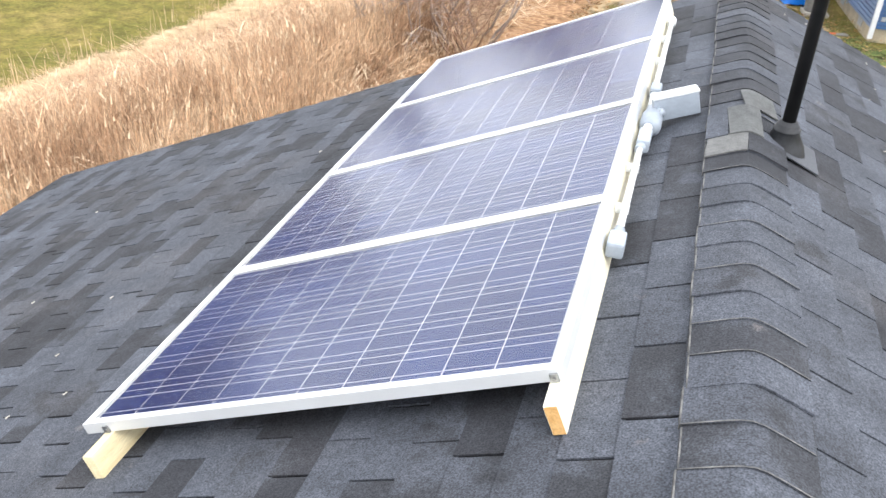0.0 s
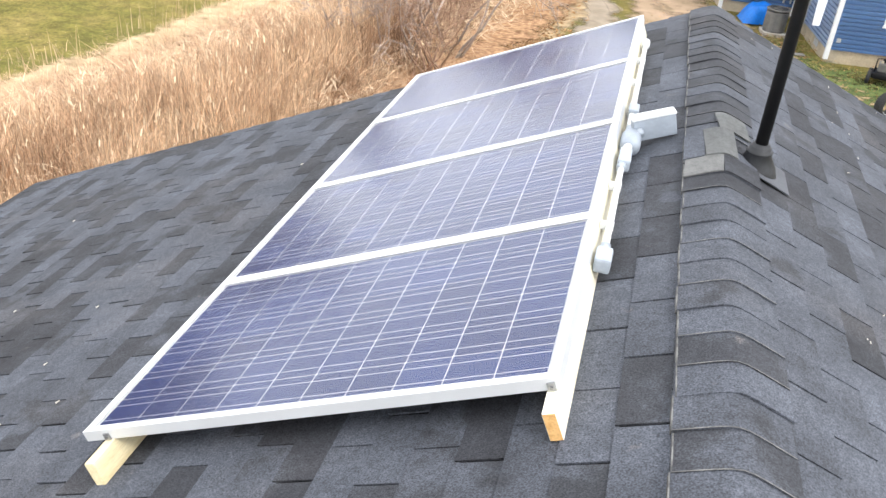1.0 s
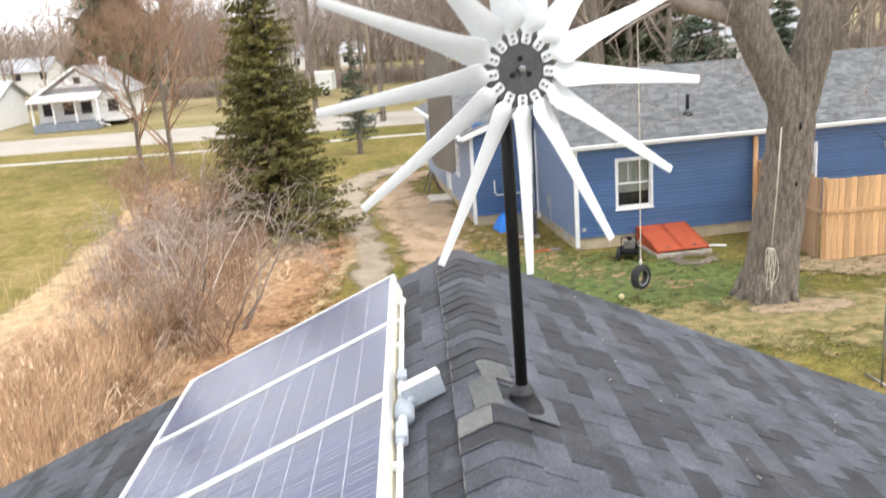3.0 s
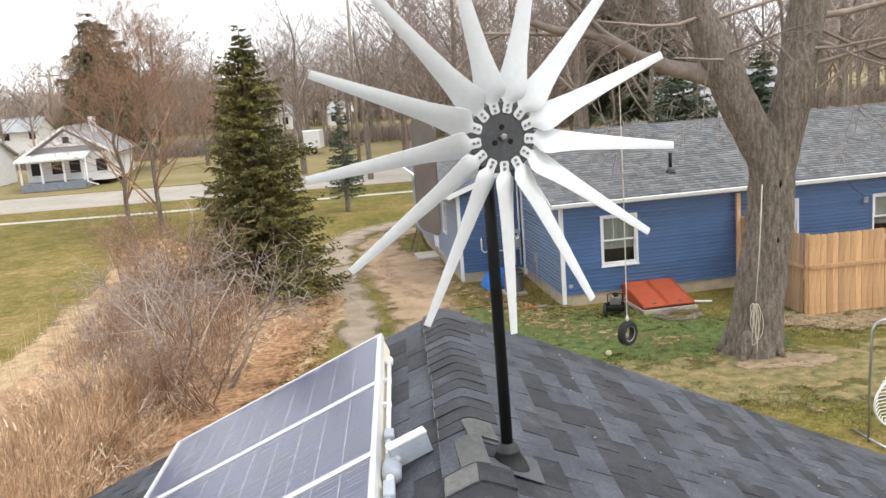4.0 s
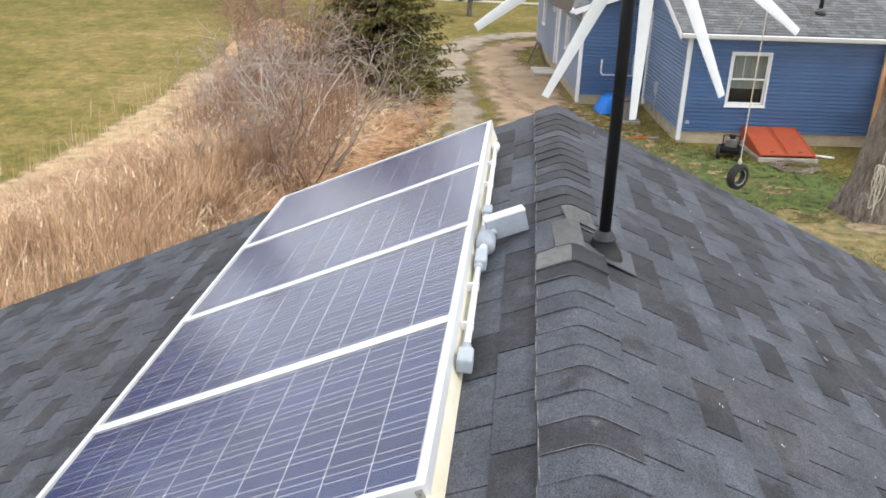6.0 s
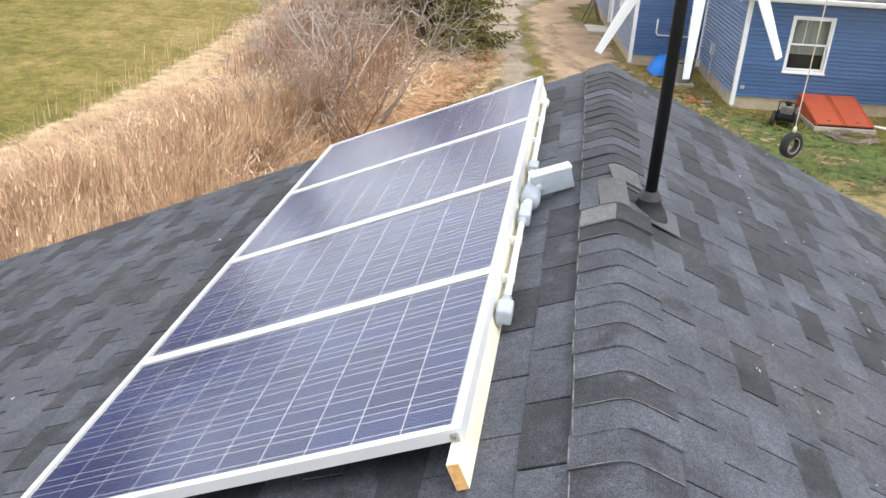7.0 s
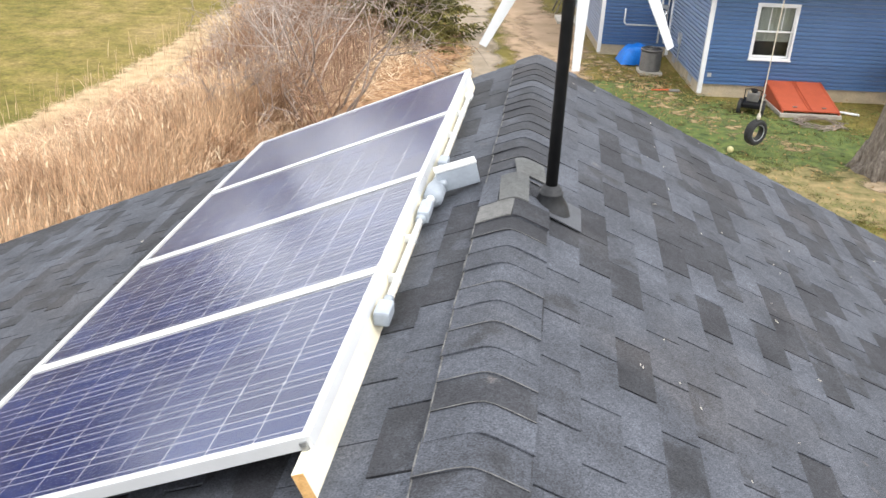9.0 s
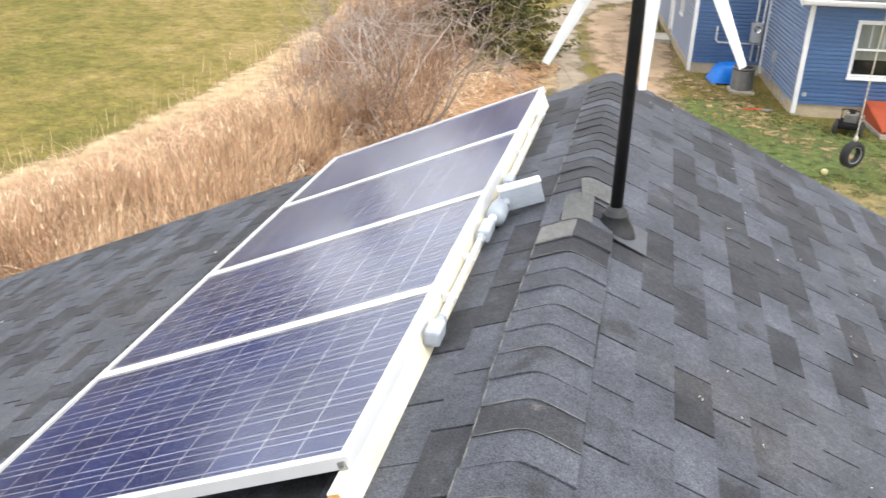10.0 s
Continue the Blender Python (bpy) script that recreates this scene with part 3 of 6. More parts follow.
def solar_panel():
    p = thing("solar_panel", panel_tilt, "blue polycrystalline solar panel in a silver aluminium frame", "solar panel", "solar panels in a row on the roof")
    lip = 0.016
    for y0, y1 in ((0, 0.012), (PW - 0.012, PW)):
        part("frame_rail", Geo().box(-PL, 0, y0, y1, -FR, 0), M_ALU, p, "silver aluminium frame", bevel=0.0012)
    for x0, x1 in ((-PL + 0.0005, -PL + 0.012), (-0.012, -0.0005)):
        part("frame_rail", Geo().box(x0, x1, 0.0125, PW - 0.0125, -FR, -0.0005), M_ALU, p, bevel=0.0012)
    for a in ((-PL + 0.0125, -0.0125, 0.0125, 0.0125 + lip), (-PL + 0.0125, -0.0125, PW - 0.0125 - lip, PW - 0.0125)):
        part("frame_lip", Geo().box(*a, -0.004, -0.0004), M_ALU, p)
    for x0 in (-PL + 0.0125, -0.0125 - lip):
        part("frame_lip", Geo().box(x0, x0 + lip, 0.0125 + lip + 0.0003, PW - 0.0125 - lip - 0.0003, -0.004, -0.0004), M_ALU, p)
    part("backsheet", Geo().box(-PL + 0.0125, -0.0125, 0.0125, PW - 0.0125, -0.013, -0.009), M_BACK, p)
    cm = cell_mesh()
    for i in range(10):
        for j in range(6):
            part("cell", cm, None, p, m=pose(-PL + 0.0365 + 0.0789 + i * 0.1577, 0.0225 + 0.0789 + j * 0.1578, -0.0088))
    bus = Geo().box(-PL + 0.036, -0.036, -0.0013, 0.0013, 0, 0.0004).mesh("busbar", M_BUS)
    for j in range(6):
        for q in (0.25, 0.75):
            part("busbar", bus, None, p, m=pose(0, 0.0225 + (j + q) * 0.1578, -0.0079))
    pane = part("glass", Geo().add([(-PL + 0.014, 0.014, -0.0045), (-0.014, 0.014, -0.0045), (-0.014, PW - 0.014, -0.0045), (-PL + 0.014, PW - 0.014, -0.0045)], [(0, 1, 2, 3)]), M_SOLARGLASS, p, "clear cover glass")
    pane.visible_shadow = False
    part("junction_box", Geo().box(-0.25, -0.14, 0.44, 0.56, -0.035, -0.0135), M_BLACK, p, bevel=0.004)
    return p


panel = solar_panel()
for i in range(1, 4):
    copy_thing(panel, panel_tilt @ pose(0, i * (PW + GAP), 0))


def rail_board(x, y0, y1, label, mat_, end_):
    """A two-by-four on edge under the panels, with its sawn end."""
    th = thing("support_board", panel_tilt @ pose(x, 0, -FR), label, "wooden board", "boards under the solar panels")
    part("board", Geo().box(-0.038, 0, y0, y1, -0.0905, -0.0005), mat_, th, bevel=0.003)
    part("sawn_end", Geo().box(-0.036, -0.002, y0 - 0.001, y0 + 0.02, -0.0885, -0.0025), end_, th, "freshly sawn end grain")
    for k in range(4):
        yy = k * (PW + GAP) - 0.0062
        c = part("clip", Geo().box(-0.032, -0.010, yy, yy + 0.006, -0.035, 0.026), M_ZINC, th, "zinc mounting clip")
        part("screw", Geo().tube([(-0.021, yy - 0.005, 0.012), (-0.021, yy, 0.012)], [0.005, 0.005], 8), M_BOLT, c)
    return th


rail_board(-0.004, -0.10, 3.96, "cream lumber board under the upper panel edge", M_WHITEPAINT, M_ENDGRAIN)
rail_board(-PL + 0.115, -0.12, 3.96, "bare yellow lumber board under the lower panel edge", M_LUMBER, M_LUMBER)

# ---- conduit and box beside the array ----
CX, CZ = -0.246, 4.335
conduit = thing("electrical_conduit", pose(CX, 0, CZ), "pale grey PVC conduit with fittings beside the panels", "conduit")
part("pipe", Geo().tube([(0, 0.82, 0), (0, 1.62, 0)], [0.0135] * 2, 12), M_PVCW, conduit, smooth=True)
part("pipe", Geo().tube([(0, 2.25, 0), (0, 3.45, 0)], [0.0135] * 2, 12), M_PVCW, conduit, smooth=True)
part("elbow_body", Geo().box(-0.028, 0.03, 0.70, 0.80, -0.028, 0.028), M_PVC, conduit, "grey conduit body", bevel=0.011)
part("collar", Geo().tube([(0, 0.795, 0), (0, 0.85, 0)], [0.021, 0.019], 14), M_PVC, conduit, smooth=True)
part("elbow_body", Geo().box(-0.02, 0.034, 1.57, 1.72, -0.026, 0.03), M_PVC, conduit, bevel=0.012)
part("collar", Geo().tube([(0, 1.54, 0), (0, 1.575, 0)], [0.021, 0.021], 14), M_PVC, conduit, smooth=True)
part("collar", Geo().tube([(0.006, 1.715, 0), (0.012, 1.80, 0.004)], [0.020, 0.020], 14), M_PVCW, conduit, smooth=True)
part("round_body", Geo().tube([(0.016, 1.78, 0.0), (0.018, 1.80, 0.0), (0.018, 1.91, 0.0), (0.018, 1.93, 0.0)], [0.030, 0.046, 0.046, 0.034], 18), M_PVC, conduit, smooth=True)
part("collar", Geo().tube([(0.014, 1.92, 0.0), (0.004, 2.02, 0.0)], [0.028, 0.02], 14), M_PVC, conduit, smooth=True)
part("elbow_body", Geo().box(-0.02, 0.03, 2.20, 2.31, -0.024, 0.028), M_PVC, conduit, bevel=0.011)
part("pipe", Geo().tube([(0.002, 2.0, 0), (0, 2.22, 0)], [0.0155] * 2, 12), M_PVCW, conduit, smooth=True)
part("end_cap", Geo().tube([(0, 3.44, 0), (0, 3.52, 0)], [0.024, 0.024], 14), M_PVCW, conduit, smooth=True)
for y in (1.0, 1.35, 2.7, 3.1):
    part("strap", Geo().box(-0.034, 0.0155, y, y + 0.012, -0.017, 0.017), M_PVCW, conduit)

jbox = thing("junction_box", pose(-0.235, 1.945, 4.378, 0, -16, 17), "pale grey plastic junction box on the roof", "junction box")
part("body", Geo().box(0.0, 0.195, -0.030, 0.030, -0.070, 0.030), M_PVC, jbox, bevel=0.006)
part("lid", Geo().box(-0.004, 0.199, -0.034, 0.034, 0.0305, 0.042), M_PVCW, jbox, "pale box lid", bevel=0.005)
part("gland", Geo().tube([(0.02, -0.06, -0.02), (0.02, -0.0305, -0.02)], [0.02, 0.02], 12), M_PVC, jbox, smooth=True)

# ---- vent boot and wind turbine ----
PX, PY = 0.298, 1.731
PZ = RIDGE_Z - PITCH * (PX - RIDGE_X)
boot = thing("pipe_boot", Matrix.Translation((PX, PY, PZ)) @ Matrix.Rotation(SLOPE, 4, "Y"), "dark rubber pipe boot with a grey metal flashing", "roof flashing")
part("flashing", Geo().box(-0.07, 0.150, -0.115, 0.13, 0.012, 0.018), M_FLASH, boot, "grey metal flashing plate", bevel=0.0015)
boot_up = Matrix.Rotation(-SLOPE, 4, "Y")
part("boot", Geo().tube([boot_up @ Vector(p) for p in ((0, 0, -0.075), (0, 0, 0.02), (0, 0, 0.07), (0, 0, 0.075), (0, 0, 0.083), (0, 0, 0.085), (0, 0, 0.10), (0, 0, 0.102), (0, 0, 0.115))], [0.112, 0.080, 0.050, 0.054, 0.054, 0.045, 0.045, 0.039, 0.034], 24), M_RUBBER, boot, smooth=True)

HUB = Vector((0.342, 1.618, 5.832))
AXIS = Vector((0.302, -0.953, 0.0197)).normalized()
turbine = thing("wind_turbine", Matrix.Translation((PX, PY, PZ)), "white thirteen-blade wind turbine on a black steel pole", "wind turbine")
origin = Vector((PX, PY, PZ))
top = Vector((PX - 0.012, PY - 0.012, 5.80))
part("pole", Geo().tube([(0, 0, -0.02), Vector((PX - 0.008, PY - 0.012, 5.3)) - origin, top - origin], [0.0262, 0.0258, 0.0258], 20), M_BLACK, turbine, "black painted steel pole", smooth=True)
back = -AXIS
nac = HUB + back * 0.04
part("generator", Geo().tube([nac - origin, nac + back * 0.02 - origin, nac + back * 0.15 - origin, nac + back * 0.18 - origin], [0.07, 0.085, 0.085, 0.05], 24), M_HUB, turbine, smooth=True)
part("yaw_collar", Geo().tube([top - origin + Vector((0, 0, -0.12)), top - origin + Vector((0, 0, 0.0))], [0.04, 0.04], 18), M_BLACK, turbine, smooth=True)
tail0, tail1 = nac + back * 0.17, Vector((0.03, 2.42, 5.70))
part("tail_boom", Geo().tube([tail0 - origin, tail1 - origin], [0.012, 0.010], 8), M_BLACK, turbine, smooth=True)
td = Vector((-0.30, 0.95, 0)).normalized()
vane = Geo()
ol = []
for px, pz in ((0, -0.30), (0.02, -0.335), (0.05, -0.35), (0.25, -0.35), (0.30, -0.34), (0.33, -0.31), (0.33, 0.16), (0.30, 0.20), (0.04, 0.20), (0.0, 0.16)):
    ol.append((px, pz))
vm = Matrix.Translation(Vector((0.095, 2.16, 5.70)) - origin) @ Matrix.Rotation(math.atan2(td.y, td.x), 4, "Z")
part("tail_vane", Geo().prism(ol, -0.003, 0.003, "y", vm), M_VANE, turbine, "brown-grey tail vane")

# rotor: local z is the axis towards the wind
across = Vector((0, 0, 1)).cross(AXIS).normalized()
rot = Matrix((across, AXIS.cross(across), AXIS)).transposed().to_4x4()
rotor_m = Matrix.Translation(HUB - origin) @ rot
part("hub_disc", Geo().tube([(0, 0, -0.012), (0, 0, -0.010), (0, 0, 0.008), (0, 0, 0.010)], [0.140, 0.144, 0.144, 0.140], 52), M_HUB, turbine, "dark grey round hub plate", m=rotor_m)
part("hub_nut", Geo().tube([(0, 0, 0.010), (0, 0, 0.026), (0, 0, 0.030)], [0.016, 0.016, 0.010], 6), M_BOLT, turbine, m=rotor_m)
for k in range(3):
    a = math.radians(90 + 120 * k)
    part("hub_hole", Geo().tube([(0.04 * math.cos(a), 0.04 * math.sin(a), 0.0095), (0.04 * math.cos(a), 0.04 * math.sin(a), 0.0125)], [0.012, 0.011], 12), M_BLACK, turbine, m=rotor_m)


def blade_mesh():
    """A twisted, thin, tapered blade along local y, its root tab on the hub plate. The two skins and the rim are welded by place only, so that the edges stay crisp."""
    st = [(0.096, 0.022, 0.0), (0.099, 0.033, 0.0), (0.105, 0.040, 0.0), (0.138, 0.040, -3.0), (0.150, 0.062, -14.0), (0.166, 0.108, -27.0), (0.19, 0.128, -33.0), (0.22, 0.122, -34.0), (0.27, 0.102, -31.0), (0.34, 0.083, -27.0), (0.46, 0.066, -22.0), (0.60, 0.051, -17.0), (0.72, 0.040, -13.0), (0.815, 0.033, -11.0)]
    n, th = 7, 0.0026
    skins = []
    for side in (1, -1):
        rows_ = []
        for r, c, tw in st:
            a = math.radians(tw)
            cam_ = c * 0.075 if r > 0.145 else 0.0
            row = []
            for i in range(n):
                u = i / (n - 1)
                x, z = (u - (0.5 if r < 0.145 else 0.47)) * c, cam_ * (1 - (2 * u - 1) ** 2) + side * th / 2
                row.append((x * math.cos(a) + z * math.sin(a), r, -x * math.sin(a) + z * math.cos(a) + 0.0135))
            rows_.append(row)
        skins.append(rows_)
    g = Geo()
    for rows_, flip in ((skins[0], False), (skins[1], True)):
        fs = []
        for s in range(len(st) - 1):
            for i in range(n - 1):
                q = (s * n + i, s * n + i + 1, (s + 1) * n + i + 1, (s + 1) * n + i)
                fs.append(q[::-1] if flip else q)
        g.add([p for row in rows_ for p in row], fs)
    loop = lambda rows_: [row[0] for row in rows_] + rows_[-1][1:-1] + [row[-1] for row in reversed(rows_)] + rows_[0][-2:0:-1]
    a, b = loop(skins[0]), loop(skins[1])
    k = len(a)
    g.add(a + b, [(i, (i + 1) % k, (i + 1) % k + k, i + k) for i in range(k)])
    return g.mesh("blade", M_BLADE, smooth=True, fix=False)


bl = blade_mesh()
bolt = Geo().tube([(0, 0, 0), (0, 0, 0.005)], [0.0068, 0.006], 8).mesh("bolt", M_BOLT)
for k in range(13):
    b = part("blade", bl, None, turbine, "white tapered blade", m=rotor_m @ pose(0, 0, 0, 0, 0, -69.9 + k * 360 / 13))
    for r in (0.109, 0.128):
        part("bolt", bolt, None, b, m=pose(0, r, 0.0150))

# ---- the blue house ----
HM = pose(HOUSE_X, HOUSE_Y, 0, 0, 0, HOUSE_TURN)
house = thing("blue_house", HM, "blue vinyl-sided house with grey shingle roof and white trim", "house")
HL, HD, HE, HR = 15.0, 8.0, 2.80, 4.24
WU, WV0, WV1 = -2.0, 4.0, 14.4


def walls(parent, boxes, m_, name="wall", label=""):
    g = Geo()
    for b in boxes:
        g.box(*b)
    return part(name, g, m_, parent, label)


# front wall with its window opening, side wall, wing walls
W1 = (1.14, 2.07, 1.02, 2.29)
W2 = (5.95, 6.72, 1.20, 2.22)
W3 = (9.05, 9.95, 0.95, 2.12)
front = Geo()
edges = [0.0] + [v for q in (W1, W2, W3) for v in q[:2]] + [HL]
for i in range(0, len(edges) - 1, 2):
    front.box(edges[i], edges[i + 1], 0.02, 0.16, 0.30, HE)
for q in (W1, W2, W3):
    front.box(q[0], q[1], 0.02, 0.16, 0.30, q[2])
    front.box(q[0], q[1], 0.02, 0.16, q[3], HE)
wf = part("wall", front, M_SIDING, house, "deep blue lap-sided wall")
side = Geo()
side.prism([(0.0, 0.30), (HD, 0.30), (HD, HE), (HD / 2, HR - 0.10), (0.0, HE)], 0.02, 0.16, "x")
ws = part("wall", side, M_SIDING, house, "blue lap-sided gable wall")
wing = Geo()
WPK = 1.7
wz = HE + (WPK - WU) * 0.36
wing.prism([(WU, 0.30), (WPK * 2 - WU, 0.30), (WPK * 2 - WU, HE), (WPK, wz - 0.1), (WU, HE)], WV0 + 0.02, WV0 + 0.16, "y")
ww = part("wall", wing, M_SIDING, house, "deep blue lap-sided wing wall")
dw = (8.2, 9.1, 0.25, 2.28)
vw = (6.15, 6.75, 1.25, 2.18)
vw2 = (12.0, 12.7, 1.2, 2.15)
west = Geo()
ed = [WV0] + [*vw[:2], *dw[:2], *vw2[:2]] + [WV1]
for i in range(0, len(ed) - 1, 2):
    west.box(WU + 0.02, WU + 0.16, ed[i] + (0.16 if i == 0 else 0), ed[i + 1], 0.30, HE)
for q in (vw, dw, vw2):
    if q[2] > 0.32:
        west.box(WU + 0.02, WU + 0.16, q[0], q[1], 0.30, q[2])
    west.box(WU + 0.02, WU + 0.16, q[0], q[1], q[3], HE)
wx = part("wall", west, M_SIDING, house, "blue lap-sided wing wall")
part("wall", Geo().box(0.2, HL, HD - 0.16, HD, 0.0, HE).box(HL - 0.16, HL, 0.2, HD - 0.2, 0.0, HE).box(WU + 0.2, WPK * 2 - WU, WV1 - 0.16, WV1, 0, HE), M_SIDING, house)
part("foundation", Geo().box(0.03, HL, 0.035, 0.2, -0.1, 0.298).box(0.035, 0.2, 0.2, 4.1, -0.1, 0.298).box(WU + 0.035, 0.0, WV0 + 0.035, WV0 + 0.2, -0.1, 0.298).box(WU + 0.035, WU + 0.2, WV0 + 0.2, WV1, -0.1, 0.298), M_FOUND, house, "tan painted foundation")


def lap(length, thick=0.040, h=0.102):
    """A vinyl lap board: a flat face, then a cove under the board above."""
    return Geo().prism([(0, 0), (-thick, 0.0), (-thick, h * 0.60), (-0.004, h * 0.70), (-0.004, h), (0, h)], 0, length, "x").mesh("siding_board", M_SIDING)


def lap_rows(parent, spans, z0, z1, place, maker):
    """Lap boards over the spans of a wall, broken at openings (a, b, low, high)."""
    a0, a1, holes = spans
    z = z0
    cache = {}
    while z < z1 - 0.05:
        cuts = sorted((q[0] - 0.05, q[1] + 0.05) for q in holes if q[2] - 0.06 < z + 0.09 and q[3] + 0.04 > z)
        x = a0
        for c0, c1 in cuts + [(a1, a1)]:
            if c0 - x > 0.05:
                key = round(c0 - x, 3)
                if key not in cache:
                    cache[key] = maker(key)
                part("siding_board", cache[key], None, parent, m=place(x, z))
            x = c1
        z += 0.1016


lap_rows(wf, (0.09, 11.5, [W1, W2, W3]), 0.30, HE - 0.02, lambda x, z: pose(x, 0.018, z), lap)
lap_rows(ww, (WU + 0.09, -0.02, []), 0.30, HE + 0.3, lambda x, z: pose(x, WV0 + 0.018, z), lap)
z = 0.30
while z < HR - 0.25:
    a = max(0.09, (z + 0.10 - HE) / (HR - HE) * HD / 2 + 0.05)
    b = min(4.18, HD - a)
    if b - a > 0.1:
        part("siding_board", lap(b - a), None, ws, m=pose(0.018, b, z, 0, 0, -90))
    z += 0.1016
z = 0.30
while z < HE - 0.05:
    cuts = sorted((q[0] - 0.05, q[1] + 0.05) for q in (vw, dw, vw2) if q[2] - 0.06 < z + 0.09 and q[3] + 0.04 > z)
    x = WV0 + 0.09
    for c0, c1 in cuts + [(WV1 - 0.05, WV1)]:
        if c0 - x > 0.05:
            part("siding_board", lap(c0 - x), None, wx, m=pose(WU + 0.018, c0, z, 0, 0, -90))
        x = c1
    z += 0.1016


def window(parent, q, place, sashes=True, grid=False):
    """A white double-hung window: casing, two sashes with panes, sill, curtain and the dark room behind."""
    a, b, lo, hi = q
    wd, ht = b - a, hi - lo
    fr = part("window", Geo().box(-0.05, 0, -0.03, 0.10, -0.05, ht + 0.05).box(wd, wd + 0.05, -0.03, 0.10, -0.05, ht + 0.05).box(0, wd, -0.03, 0.10, ht, ht + 0.05).box(-0.0, wd, -0.03, 0.10, -0.05, 0), M_TRIM, parent, "white double-hung vinyl window", m=place @ pose(a, 0, lo))
    part("sill", Geo().box(-0.07, wd + 0.07, -0.055, -0.031, -0.075, -0.04), M_TRIM, fr, bevel=0.004)
    mid = ht * 0.5
    for z0, z1, d in ((0.0, mid + 0.02, 0.035), (mid - 0.02, ht, 0.0)):
        part("sash", Geo().box(0.002, 0.045, d, d + 0.03, z0 + 0.002, z1 - 0.002).box(wd - 0.045, wd - 0.002, d, d + 0.03, z0 + 0.002, z1 - 0.002).box(0.045, wd - 0.045, d, d + 0.03, z0 + 0.002, z0 + 0.045).box(0.045, wd - 0.045, d, d + 0.03, z1 - 0.045, z1 - 0.002), M_TRIM, fr)
        pane = part("pane", Geo().box(0.045, wd - 0.045, d + 0.012, d + 0.016, z0 + 0.045, z1 - 0.045), M_GLASS, fr)
        pane.visible_shadow = False
    if grid:
        for k in (1, 2):
            part("muntin", Geo().box(wd * k / 3 - 0.008, wd * k / 3 + 0.008, -0.003, -0.0005, mid + 0.03, ht - 0.045), M_TRIM, fr)
    part("curtain", Geo().box(0.02, wd - 0.02, 0.115, 0.12, ht * 0.30, ht - 0.01), M_CURTAIN, fr, "pale half-drawn curtain")
    part("dark_room", Geo().box(-0.02, wd + 0.02, 0.35, 0.36, -0.02, ht + 0.02).box(-0.03, -0.02, 0.16, 0.36, -0.02, ht + 0.02).box(wd + 0.02, wd + 0.03, 0.16, 0.36, -0.02, ht + 0.02), M_DARKROOM, fr)
    return fr


window(wf, W1, Matrix(), grid=True)
window(wf, W2, Matrix())
window(wf, W3, Matrix())
turn_w = Matrix.Translation((WU, 0, 0)) @ Matrix.Rotation(radians(-90), 4, "Z")
for q in (vw, vw2):
    window(wx, (-q[1], -q[0], q[2], q[3]), turn_w)
door = part("door", Geo().box(WU + 0.05, WU + 0.09, dw[0], dw[1], dw[2], dw[3]), M_TRIM, house, "white entrance door")
part("door_casing", Geo().box(WU - 0.02, WU + 0.12, dw[0] - 0.09, dw[0], dw[2], dw[3] + 0.09).box(WU - 0.02, WU + 0.12, dw[1], dw[1] + 0.09, dw[2], dw[3] + 0.09).box(WU - 0.02, WU + 0.12, dw[0], dw[1], dw[3], dw[3] + 0.09), M_TRIM, door)
part("handle", Geo().tube([(WU + 0.05, dw[0] + 0.08, 1.2), (WU - 0.01, dw[0] + 0.08, 1.2)], [0.025, 0.028], 10), M_BOLT, door)
part("porch_light", Geo().box(WU - 0.10, WU - 0.0, dw[1] + 0.25, dw[1] + 0.37, 2.0, 2.2), M_TRIM, house, bevel=0.01)
# trim: corners, fascia, gutters, roofs
part("corner_trim", Geo().box(-0.015, 0.085, -0.015, 0.015, 0.05, HE).box(-0.015, 0.015, 0.0155, 0.085, 0.05, HE), M_TRIM, house, "white corner board")
part("corner_trim", Geo().box(WU - 0.015, WU + 0.085, WV0 - 0.015, WV0 + 0.015, 0.05, HE).box(WU - 0.015, WU + 0.015, WV0 + 0.0155, WV0 + 0.085, 0.05, HE), M_TRIM, house)


def roof_slab(name, pts, thick, m_, parent, label=""):
    """A sloped roof slab from four corners (eave, eave, ridge, ridge)."""
    g = Geo()
    lo = [Vector(p) - Vector((0, 0, thick)) for p in pts]
    g.add([Vector(p) for p in pts] + lo, [(0, 1, 2, 3), (7, 6, 5, 4), (0, 4, 5, 1), (1, 5, 6, 2), (2, 6, 7, 3), (3, 7, 4, 0)])
    return part(name, g, m_, parent, label)


OV = 0.30
sl = (HR - HE) / (HD / 2)
r1 = roof_slab("roof", [(-OV, -OV, HE - OV * sl + 0.12), (HL, -OV, HE - OV * sl + 0.12), (HL, HD / 2, HR + 0.12), (-OV, HD / 2, HR + 0.12)], 0.10, M_ROOF2, house, "grey shingle roof")
roof_slab("roof", [(-OV, HD + OV, HE - OV * sl + 0.12), (HL, HD + OV, HE - OV * sl + 0.12), (HL, HD / 2 + 0.002, HR + 0.118), (-OV, HD / 2 + 0.002, HR + 0.118)], 0.10, M_ROOF2, house)


